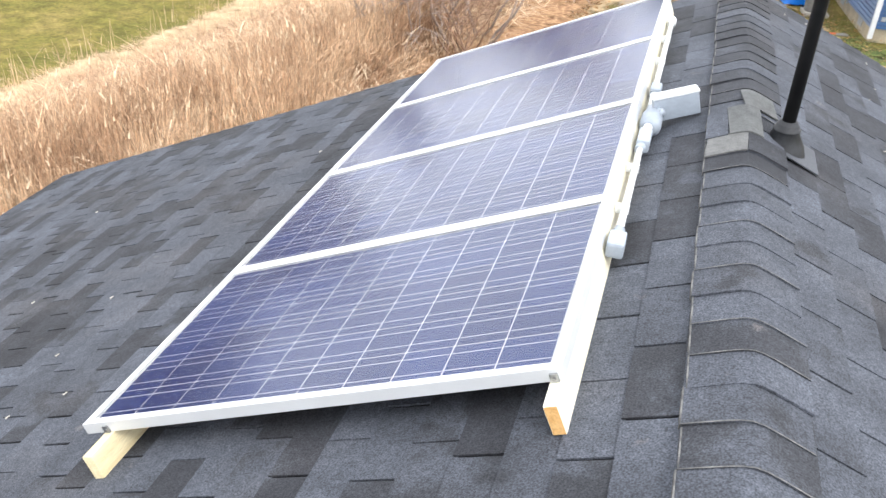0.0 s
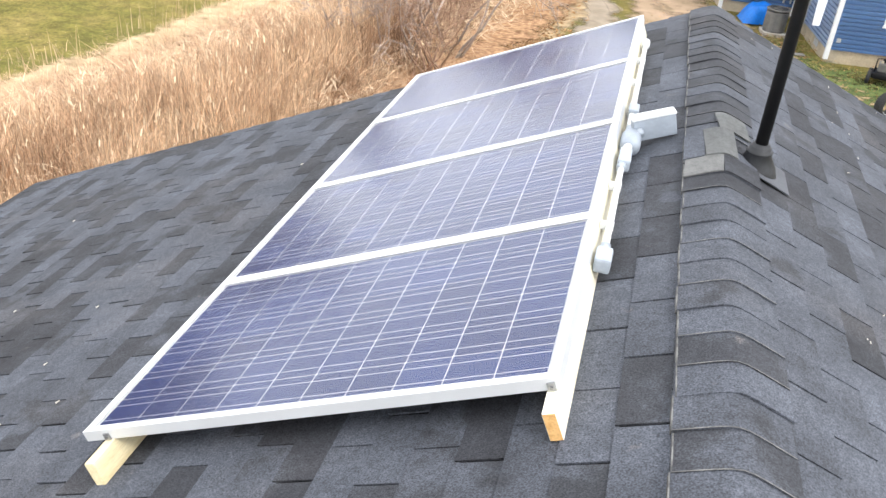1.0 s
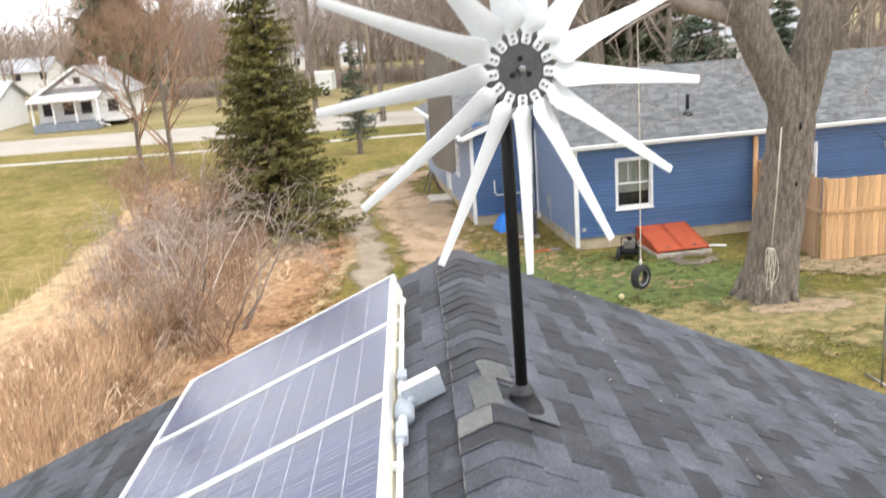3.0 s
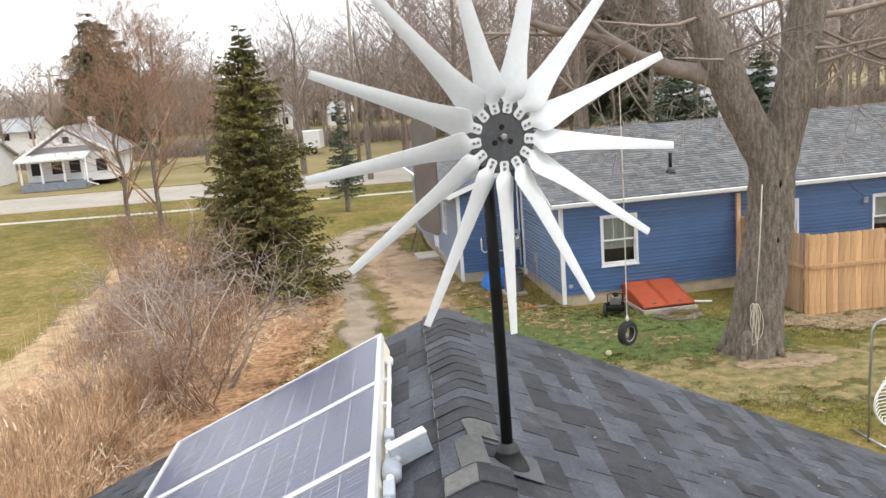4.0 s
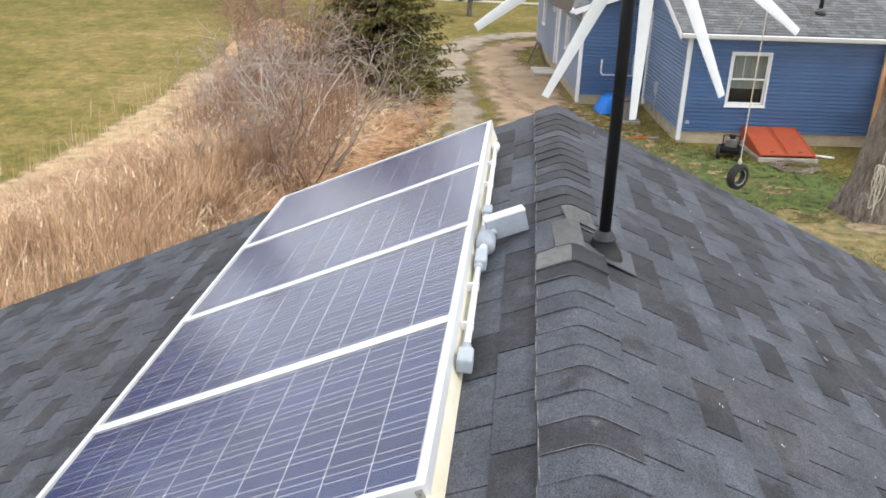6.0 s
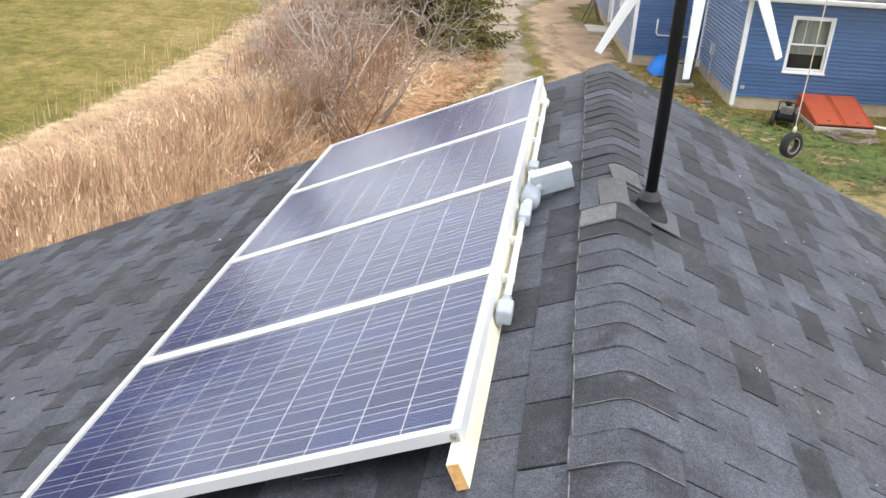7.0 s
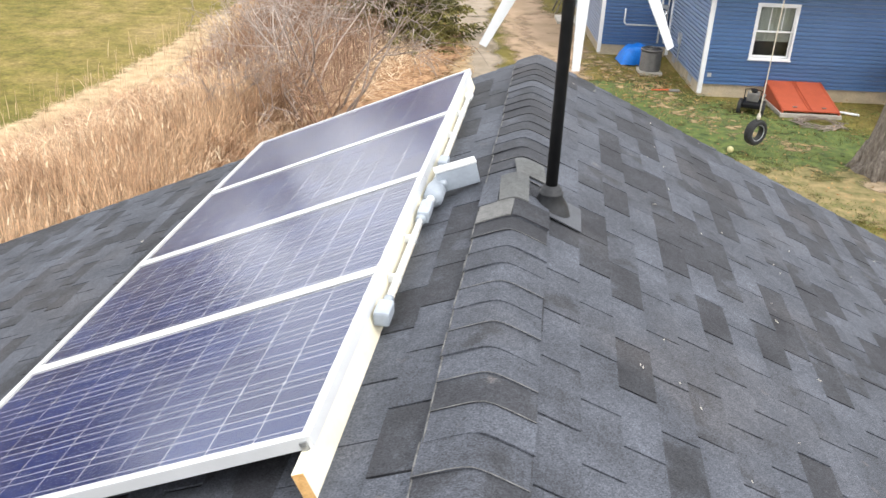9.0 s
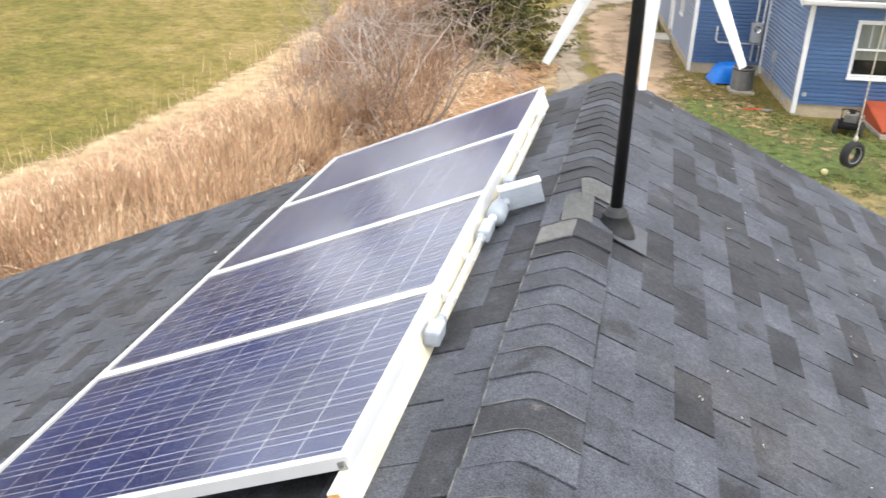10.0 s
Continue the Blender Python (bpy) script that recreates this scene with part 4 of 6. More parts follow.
def roof_tabs(parent, origin, along, up, length, rise, seed):
    """Courses of small tabs over a far roof slope, joined into one sheet."""
    rnd = random.Random(seed)
    v, f = [], []
    o, ax, ay = Vector(origin), Vector(along).normalized(), Vector(up).normalized()
    nz = ax.cross(ay)
    nz = nz if nz.z > 0 else -nz
    for c in range(int(rise / 0.145)):
        x = -rnd.uniform(0, 0.3)
        while x < length:
            w_ = rnd.uniform(0.10, 0.26)
            x0, x1, y0 = max(x, 0), min(x + w_ - 0.008, length), c * 0.145
            if x1 - x0 > 0.03:
                k = len(v)
                for yy, h in ((y0, 0.004), (y0 + 0.16, 0.002), (y0, 0.016), (y0 + 0.16, 0.006)):
                    v += [tuple(o + ax * x0 + ay * yy + nz * h), tuple(o + ax * x1 + ay * yy + nz * h)]
                f += [(k, k + 1, k + 5, k + 4), (k + 4, k + 5, k + 7, k + 6), (k, k + 4, k + 6, k + 2), (k + 1, k + 3, k + 7, k + 5)]
            x += w_
    me = bpy.data.meshes.new("roof_shingles")
    me.from_pydata(v, [], f)
    me.materials.append(M_ROOF2)
    return tagged(part("roof_shingles", me, None, parent), kind="stuff")


roof_tabs(r1, (-OV, -OV, HE - OV * sl + 0.12), (1, 0, 0), (0, 1, sl), HL + OV, math.hypot(HD / 2 + OV, HR - HE + OV * sl), 51)
part("ridge_cap", Geo().prism([(HD / 2 - 0.14, HR + 0.07), (HD / 2, HR + 0.14), (HD / 2 + 0.14, HR + 0.07)], -OV, HL, "x"), M_FLASH, house)
part("rake_board", Geo().prism([(-OV, HE - OV * sl - 0.06), (HD / 2, HR - 0.06), (HD / 2, HR + 0.10), (-OV, HE - OV * sl + 0.10)], -OV - 0.025, -OV - 0.002, "x"), M_TRIM, house, "white rake board")
part("gutter", Geo().prism([(-OV - 0.002, HE - OV * sl + 0.10), (-OV - 0.11, HE - OV * sl + 0.09), (-OV - 0.09, HE - OV * sl + 0.01), (-OV - 0.002, HE - OV * sl + 0.01)], -OV, HL, "x"), M_TRIM, house, "white gutter")
part("soffit", Geo().box(-OV + 0.01, HL, -OV + 0.01, 0.0, HE - OV * sl - 0.03, HE - OV * sl - 0.005), M_TRIM, house)
sw = 0.36
r2 = roof_slab("roof", [(WU - OV, WV0 - OV, HE - OV * sw + 0.12), (WU - OV, WV1 + OV, HE - OV * sw + 0.12), (WPK, WV1 + OV, wz + 0.12), (WPK, WV0 - OV, wz + 0.12)], 0.10, M_ROOF2, house)
roof_slab("roof", [(2 * WPK - WU + OV, WV0 + 3.8, HE - OV * sw + 0.12), (2 * WPK - WU + OV, WV1 + OV, HE - OV * sw + 0.12), (WPK + 0.002, WV1 + OV, wz + 0.118), (WPK + 0.002, WV0 + 3.8, wz + 0.118)], 0.10, M_ROOF2, house)
part("rake_board", Geo().prism([(WU - OV, HE - OV * sw - 0.06), (WPK, wz - 0.06), (WPK, wz + 0.10), (WU - OV, HE - OV * sw + 0.10)], WV0 - OV - 0.025, WV0 - OV - 0.002, "y"), M_TRIM, house)
part("gutter", Geo().prism([(WU - OV - 0.002, HE - OV * sw + 0.10), (WU - OV - 0.12, HE - OV * sw + 0.10), (WU - OV - 0.10, HE - OV * sw - 0.02), (WU - OV - 0.002, HE - OV * sw - 0.02)], WV0 - OV, WV1 + OV, "y"), M_TRIM, house)
roof_tabs(r2, (WU - OV, WV0 - OV, HE - OV * sw + 0.12), (0, 1, 0), (1, 0, sw), WV1 - WV0 + 2 * OV, math.hypot(WPK - WU + OV, wz - HE + OV * sw), 53)
part("roof_vent", Geo().tube([(3.45, 0.8, HE + 0.3), (3.45, 0.8, HE + 0.95)], [0.05, 0.05], 12), M_BLACK, house, "black vent pipe", smooth=True)
part("vent_flange", Geo().tube([(3.45, 0.8, HE + 0.40), (3.45, 0.8, HE + 0.56)], [0.15, 0.06], 14), M_FLASH, house, smooth=True)
# wall details
part("outlet_box", Geo().box(0.16, 0.26, -0.03, 0.008, 0.48, 0.58), M_GREYBOX, house, bevel=0.006)
part("downspout", Geo().box(-0.05, 0.03, 3.80, 3.90, 0.1, HE), M_TRIM, house)
part("riser_pipe", Geo().tube([(-0.30, WV0 - 0.05, 0.4), (-0.30, WV0 - 0.05, 3.4)], [0.03, 0.03], 10), M_PVCW, house, smooth=True)
part("riser_pipe", Geo().tube([(-0.12, WV0 - 0.05, 0.4), (-0.12, WV0 - 0.05, 3.2)], [0.025, 0.025], 10), M_PVCW, house, smooth=True)
part("meter_box", Geo().box(-0.42, -0.12, WV0 - 0.14, WV0 - 0.002, 0.95, 1.5), M_GREYBOX, house, "grey electric meter box", bevel=0.015)
part("flood_light", Geo().box(8.72, 8.84, -0.05, 0.0, 2.0, 2.12).tube([(8.78, -0.04, 2.06), (8.70, -0.16, 2.02)], [0.04, 0.06], 10), M_GREYBOX, house, "grey wall flood light")
part("cable", Geo().tube([(8.05, -0.32, 2.66), (8.3, -0.15, 2.42), (8.76, -0.03, 2.12)], [0.008] * 3, 5), M_BLACK, house)
part("meter_dial", Geo().tube([(-0.27, WV0 - 0.20, 1.32), (-0.27, WV0 - 0.141, 1.32)], [0.09, 0.09], 16), M_GLASS, house, smooth=True)
part("wall_pipe", Geo().tube([(-1.33, WV0 - 0.05, 1.35), (-1.33, WV0 - 0.05, 0.98), (-1.27, WV0 - 0.05, 0.90), (-0.12, WV0 - 0.05, 0.90)], [0.025] * 4, 8), M_PVCW, house, smooth=True)
part("utility_box", Geo().box(-0.09, 0.005, 2.35, 2.5, 0.75, 1.05).box(-0.05, -0.01, 2.40, 2.44, 0.25, 0.75), M_GREYBOX, house)
for v in (0.9, 2.9):
    part("foundation_vent", Geo().box(0.02, 0.034, v, v + 0.35, 0.08, 0.24), M_GREYBOX, house)

# ---- the yard by the blue house ----
def house_at(u, v, z=0.0):
    return HM @ Vector((u, v, z))


hatch = thing("cellar_hatch", HM @ pose(1.66, 0, 0), "rusty red steel cellar hatch on a concrete curb", "cellar door")
part("curb", Geo().box(-0.07, 0.0, -1.56, -0.02, -0.1, 0.07).box(1.32, 1.39, -1.56, -0.02, -0.1, 0.07).box(0.0, 1.32, -1.56, -1.46, -0.1, 0.07), M_CONC, hatch, "pale concrete curb")
for x0 in (-0.03, 1.31):
    part("cheek", Geo().prism([(-0.02, 0.071), (-1.50, 0.071), (-1.50, 0.12), (-0.02, 0.445)], x0, x0 + 0.04, "x"), M_RED, hatch, "red steel side panel")
for x0, x1 in ((-0.03, 0.655), (0.665, 1.35)):
    leaf = Geo()
    leaf.prism([(-0.03, 0.47), (-1.50, 0.145), (-1.50, 0.118), (-0.03, 0.442)], x0, x1, "x")
    leaf.prism([(-0.05, 0.482), (-1.47, 0.165), (-1.47, 0.15), (-0.05, 0.47)], x0 + 0.02, x0 + 0.05, "x").prism([(-0.05, 0.482), (-1.47, 0.165), (-1.47, 0.15), (-0.05, 0.47)], x1 - 0.05, x1 - 0.02, "x")
    d = part("door_leaf", leaf, M_RED, hatch, "red steel door leaf")
    part("handle", Geo().box((x0 + x1) / 2 - 0.05, (x0 + x1) / 2 + 0.05, -1.38, -1.35, 0.185, 0.205), M_STEELBOX, d)

mower = thing("yard_engine", Matrix.Translation((5.08, 19.1, 0)) @ Matrix.Rotation(radians(75), 4, "Z") @ Matrix.Scale(0.92, 4), "black wheeled yard engine beside the cellar hatch", "yard machine")
part("deck", Geo().box(-0.32, 0.28, -0.24, 0.24, 0.16, 0.30), M_BLACK, mower, bevel=0.04)
part("engine", Geo().box(-0.16, 0.16, -0.15, 0.15, 0.30, 0.52), M_STEELBOX, mower, bevel=0.03)
part("air_filter", Geo().tube([(0.0, 0, 0.52), (0.0, 0, 0.60)], [0.09, 0.08], 14), M_BLACK, mower, smooth=True)
part("handle_bar", Geo().tube([(-0.2, -0.2, 0.28), (-0.34, -0.2, 0.66), (-0.36, 0, 0.70), (-0.34, 0.2, 0.66), (-0.2, 0.2, 0.28)], [0.014] * 5, 8), M_BLACK, mower, smooth=True)
part("recoil_housing", Geo().tube([(0.17, 0, 0.40), (0.21, 0, 0.40), (0.24, 0, 0.40)], [0.13, 0.13, 0.07], 18), M_BLACK, mower, smooth=True)
part("exhaust", Geo().tube([(0.0, -0.16, 0.42), (0.0, -0.26, 0.42), (0.04, -0.28, 0.50)], [0.04, 0.04, 0.025], 10), M_STEELBOX, mower, smooth=True)
part("fuel_cap", Geo().tube([(-0.1, 0.08, 0.52), (-0.1, 0.08, 0.56)], [0.035, 0.035], 10), M_FOUND, mower, smooth=True)


def wheel_geo(r, w, tube, n=22, k=10):
    """A tyre lying in the xz plane: a ring with a flattened tread."""
    g = Geo()
    for i in range(n):
        a = 2 * math.pi * i / n
        for j in range(k):
            b = 2 * math.pi * j / k
            rr = r - tube + tube * max(-1, min(0.85, math.cos(b) * 1.1))
            g.v.append((rr * math.cos(a), w / 2 * max(-1, min(1, math.sin(b) * 1.15)), rr * math.sin(a)))
    for i in range(n):
        for j in range(k):
            g.f.append((i * k + j, i * k + (j + 1) % k, ((i + 1) % n) * k + (j + 1) % k, ((i + 1) % n) * k + j))
    return g


for wx_, wy_, r in ((-0.26, -0.29, 0.17), (-0.26, 0.29, 0.17), (0.24, -0.29, 0.14), (0.24, 0.29, 0.14)):
    wh = part("wheel", wheel_geo(r, 0.09, 0.05), M_TYRE, mower, smooth=True, m=pose(wx_, wy_, r))
    part("rim", Geo().tube([(0, -0.03, 0), (0, 0.03, 0)], [r * 0.62] * 2, 14), M_STEELBOX, wh, smooth=True)

ac = thing("air_conditioner", pose(2.93, 22.3, 0, 0, 0, 6.3) @ Matrix.Scale(0.82, 4), "dark grey outdoor air conditioner on a concrete pad", "air conditioner")
part("pad", Geo().box(-0.37, 0.37, -0.37, 0.37, -0.05, 0.069), M_CONC, ac, bevel=0.01)
part("case", Geo().tube([(0, 0, 0.07), (0, 0, 0.70)], [0.335, 0.335], 28), M_STEELBOX, ac, smooth=False)
slat = Geo().tube([(0, 0, 0), (0, 0, 0.018)], [0.352, 0.345], 28).mesh("louvre", M_STEELBOX)
for k in range(13):
    part("louvre", slat, None, ac, m=pose(0, 0, 0.12 + k * 0.046))
part("top_cover", Geo().tube([(0, 0, 0.745), (0, 0, 0.775), (0, 0, 0.79)], [0.365, 0.365, 0.34], 28), M_STEELBOX, ac, "grey round top cover")
part("fan_grille", Geo().tube([(0, 0, 0.79), (0, 0, 0.80)], [0.30, 0.29], 24), M_BLACK, ac)
for k in range(4):
    part("grille_ring", Geo().tube([(0.07 * (k + 1) * math.cos(a), 0.07 * (k + 1) * math.sin(a), 0.808) for a in [i * math.pi / 10 for i in range(21)]], [0.006] * 21, 5), M_STEELBOX, ac)

tarp = Geo()
rnd = random.Random(5)
N = 15
for j in range(N):
    for i in range(N):
        x, y = (i / (N - 1) - 0.5) * 1.25, (j / (N - 1) - 0.5) * 0.95
        e = max(0.0, 1 - (abs(x) / 0.6) ** 3) * max(0.0, 1 - (abs(y) / 0.46) ** 3)
        tarp.v.append((x, y, 0.01 + 0.62 * e ** 0.6 + 0.10 * e * noise.noise(Vector((x * 5, y * 5, 3)))))
tarp.f = [(j * N + i, j * N + i + 1, (j + 1) * N + i + 1, (j + 1) * N + i) for j in range(N - 1) for i in range(N - 1)]
tp = thing("tarp_pile", pose(2.62, 23.32, 0, 0, 0, 12) @ Matrix.Scale(0.82, 4), "bright blue tarp draped over a low pile", "tarp")
part("tarp", tarp, M_TARP, tp, smooth=True, fix=False)
part("pile", Geo().box(-0.42, 0.42, -0.3, 0.3, 0.0, 0.42), M_DIRT, tp, bevel=0.08)

step = thing("doorstep", HM @ pose(WU - 0.75, 8.6, 0), "pale concrete doorstep slab", "doorstep")
part("slab", Geo().box(-0.05, 0.72, -0.60, 0.55, -0.05, 0.11), M_CONC, step, bevel=0.015)
bench = thing("sawhorse", HM @ pose(WU - 0.45, 9.95, 0), "weathered wooden sawhorse beside the door", "sawhorse")
part("beam", Geo().box(-0.05, 0.05, -0.5, 0.5, 0.72, 0.80), M_BARK, bench)
for y in (-0.4, 0.4):
    for s in (-1, 1):
        part("leg", Geo().tube([(s * 0.04, y, 0.74), (s * 0.3, y * 1.15, 0.0)], [0.035, 0.035], 4), M_BARK, bench)

# small litter on the lawn
ball = thing("ball", pose(4.10, 15.9, 0), "small pale yellow ball lying on the grass", "ball")
part("shell", Geo().tube([(0, 0, 0.0), (0, 0, 0.012), (0, 0, 0.05), (0, 0, 0.09), (0, 0, 0.125), (0, 0, 0.14)], [0.01, 0.04, 0.067, 0.067, 0.04, 0.01], 14), mat("pale_yellow_plastic", (0.7, 0.62, 0.32), rough=0.4), ball, smooth=True)
toy = thing("garden_tool", pose(3.18, 20.35, 0.02, 0, 0, 12), "orange-handled garden tool on the grass", "garden tool")
part("handle", Geo().tube([(-0.35, 0, 0.02), (0.1, 0, 0.03)], [0.02, 0.02], 8), mat("orange_plastic", (0.65, 0.12, 0.04), rough=0.45), toy, "orange handle", smooth=True)
part("head", Geo().box(0.1, 0.38, -0.08, 0.08, 0.0, 0.03), M_STEELBOX, toy, bevel=0.008)
sticks = Geo()
rnd = random.Random(12)
for k in range(70):
    a, r, l = rnd.uniform(0, 6.283), rnd.uniform(0.30, 0.52), rnd.uniform(0.12, 0.34)
    x, y, t = r * math.cos(a), r * 0.8 * math.sin(a), a + math.pi / 2 + rnd.gauss(0, 0.25)
    sticks.tube([(x - l * math.cos(t), y - l * math.sin(t), rnd.uniform(0.01, 0.10)), (x + l * math.cos(t), y + l * math.sin(t), rnd.uniform(0.01, 0.12))], [0.011, 0.006], 4)
tagged(part("brush_pile", sticks, M_TWIG, m=Matrix.Translation((6.5, 18.4, 0))), "low ring of dry sticks before the cellar hatch", "brush pile", kind="stuff")
pvc = thing("white_pipe", Matrix.Translation(house_at(3.25, -1.1)), "short white pipe lying on the grass", "pipe")
part("tube", Geo().tube([(-0.35, 0.12, 0.03), (0.35, -0.12, 0.03)], [0.03, 0.03], 10), M_TRIM, pvc, smooth=True)

# ---- cedar fence ----
fence = thing("cedar_fence", Matrix(), "tan cedar board fence with horizontal rails", "fence")
picket = Geo().prism([(-0.069, 0), (0.069, 0), (0.069, 1.93), (0.045, 1.96), (-0.045, 1.96), (-0.069, 1.93)], -0.009, 0.009, "y")
pk = picket.mesh("board", M_FENCE)
pkg = Geo().prism([(-0.069, 0), (0.069, 0), (0.069, 1.93), (0.045, 1.96), (-0.045, 1.96), (-0.069, 1.93)], -0.009, 0.009, "y").mesh("board", M_FENCE_G)
rnd = random.Random(3)


def fence_run(p0, p1, mesh_, rail_mat):
    a, b = Vector((*p0, 0)), Vector((*p1, 0))
    d = (b - a).normalized()
    turn = math.degrees(math.atan2(d.y, d.x))
    n = int((b - a).length / 0.146)
    for k in range(n):
        q = a + d * (0.08 + k * 0.146)
        part("board", mesh_, None, fence, m=pose(q.x, q.y, -0.02 + rnd.uniform(-0.008, 0.008), rnd.uniform(-0.3, 0.3), rnd.uniform(-0.3, 0.3), turn))
    side = Vector((d.y, -d.x, 0))
    L = (b - a).length
    base = Matrix.Translation(a + side * 0.03) @ Matrix.Rotation(radians(turn), 4, "Z")
    for z in (1.12,):
        part("rail", Geo().box(0, L, -0.019, 0.019, z, z + 0.088), rail_mat, fence, m=base, bevel=0.003)
    k = 0.0
    while k <= L + 0.01:
        part("post", Geo().box(-0.045, 0.045, 0.012, 0.10, -0.1, 1.96), rail_mat, fence, m=Matrix.Translation(a + d * min(k, L - 0.05)) @ Matrix.Rotation(radians(turn), 4, "Z"))
        k += 2.4


fence_run((9.34, 17.58), (18.6, 18.1), pk, M_FENCE)
fence_run((8.95, 20.66), (9.30, 17.62), pkg, M_FENCE_G)
part("gate_post", Geo().box(8.83, 8.93, 20.60, 20.70, -0.1, 2.6), M_FENCE, fence, "tall cedar gate post")

# ---- the big tree with its swing ----
big = thing("large_tree", pose(7.17, 15.4, 0), "large forked bare tree with grey furrowed bark", "tree")


def wavy_tube(g, pts, radii, sides=14, rough=0.0, seed=0):
    """A trunk with furrows: a tube whose radius wavers round and along."""
    pts = [Vector(p) for p in pts]
    dense, rad = [], []
    for i in range(len(pts) - 1):
        for s in range(4):
            t = s / 4
            dense.append(pts[i].lerp(pts[i + 1], t))
            rad.append(radii[i] + (radii[i + 1] - radii[i]) * t)
    dense.append(pts[-1])
    rad.append(radii[-1])
    k = len(g.v)
    g.tube(dense, rad, sides)
    for j in range(len(dense)):
        c = dense[j]
        for s in range(sides):
            v = Vector(g.v[k + j * sides + s])
            f = 1 + rough * noise.noise(Vector((s * 1.9, j * 0.35, seed)))
            g.v[k + j * sides + s] = tuple(c + (v - c) * f)


tk = Geo()
wavy_tube(tk, [(-0.10, 0, -0.2), (-0.06, 0, 0.12), (-0.02, 0, 0.5), (0.08, 0, 1.5), (0.22, 0, 2.4), (0.31, 0, 3.1), (0.33, 0, 3.7), (0.28, 0, 4.2), (0.22, 0, 4.7), (0.20, 0, 4.95)], [0.68, 0.61, 0.55, 0.50, 0.47, 0.46, 0.45, 0.41, 0.27, 0.08], 34, 0.15, 1)
for k in range(5):
    a = k * 1.26 + 0.3
    tk.tube([(-0.06 + 0.40 * math.cos(a), 0.40 * math.sin(a), 0.5), (-0.10 + 0.62 * math.cos(a), 0.62 * math.sin(a), 0.10), (-0.10 + 0.80 * math.cos(a), 0.80 * math.sin(a), -0.06)], [0.2, 0.09, 0.03], 8)
wavy_tube(tk, [(0.28, 0, 3.3), (0.20, 0, 4.1), (-0.34, 0.05, 5.2), (-0.56, 0.1, 5.85), (-0.78, 0.2, 6.45), (-1.06, 0.3, 7.1), (-1.25, 0.4, 8.6), (-1.3, 0.6, 10.5), (-1.2, 0.8, 12.5)], [0.28, 0.37, 0.38, 0.37, 0.35, 0.31, 0.25, 0.19, 0.12], 26, 0.15, 2)
wavy_tube(tk, [(0.40, 0, 3.3), (0.48, 0, 4.1), (0.71, -0.05, 5.14), (0.86, 0, 5.8), (1.01, 0.1, 6.35), (1.14, 0.15, 7.0), (1.4, 0.2, 8.8), (1.5, 0.4, 10.8), (1.7, 0.5, 12.8)], [0.28, 0.38, 0.38, 0.38, 0.38, 0.38, 0.27, 0.19, 0.12], 26, 0.15, 3)
part("trunk", tk, M_BARK, big, smooth=True, fix=False)


def grow(g, rnd, p, d, length, r, level, maxlevel, up=0.25, spread=0.75, kids=(4, 6), thin=0.55):
    """A limb that wanders and forks into finer ones."""
    n = 4 if level < 2 else 3 if level < maxlevel else 2
    pts, rad = [Vector(p)], [r]
    d = Vector(d).normalized()
    for i in range(n):
        d = (d + Vector((rnd.gauss(0, 0.16), rnd.gauss(0, 0.16), rnd.gauss(0, 0.10) + up * 0.22))).normalized()
        pts.append(pts[-1] + d * (length / n))
        rad.append(r * (1 - (i + 1) / n * (1 - thin * 0.7)))
    g.tube(pts, rad, 7 if level == 0 else 5 if level == 1 else 3, cap=False)
    if level >= maxlevel:
        return
    for k in range(rnd.randint(*kids)):
        t = rnd.uniform(0.3, 1.0)
        i = min(int(t * n), n - 1)
        q = pts[i].lerp(pts[i + 1], t * n - i)
        a = rnd.uniform(0, 2 * math.pi)
        side = d.orthogonal().normalized()
        side = Matrix.Rotation(a, 3, d) @ side
        nd = d * (1 - spread * 0.5) + side * spread + Vector((0, 0, up * 0.5))
        grow(g, rnd, q, nd, length * rnd.uniform(0.45, 0.72), max(rad[i] * thin * rnd.uniform(0.6, 1), 0.006), level + 1, maxlevel, up, spread, kids, thin)


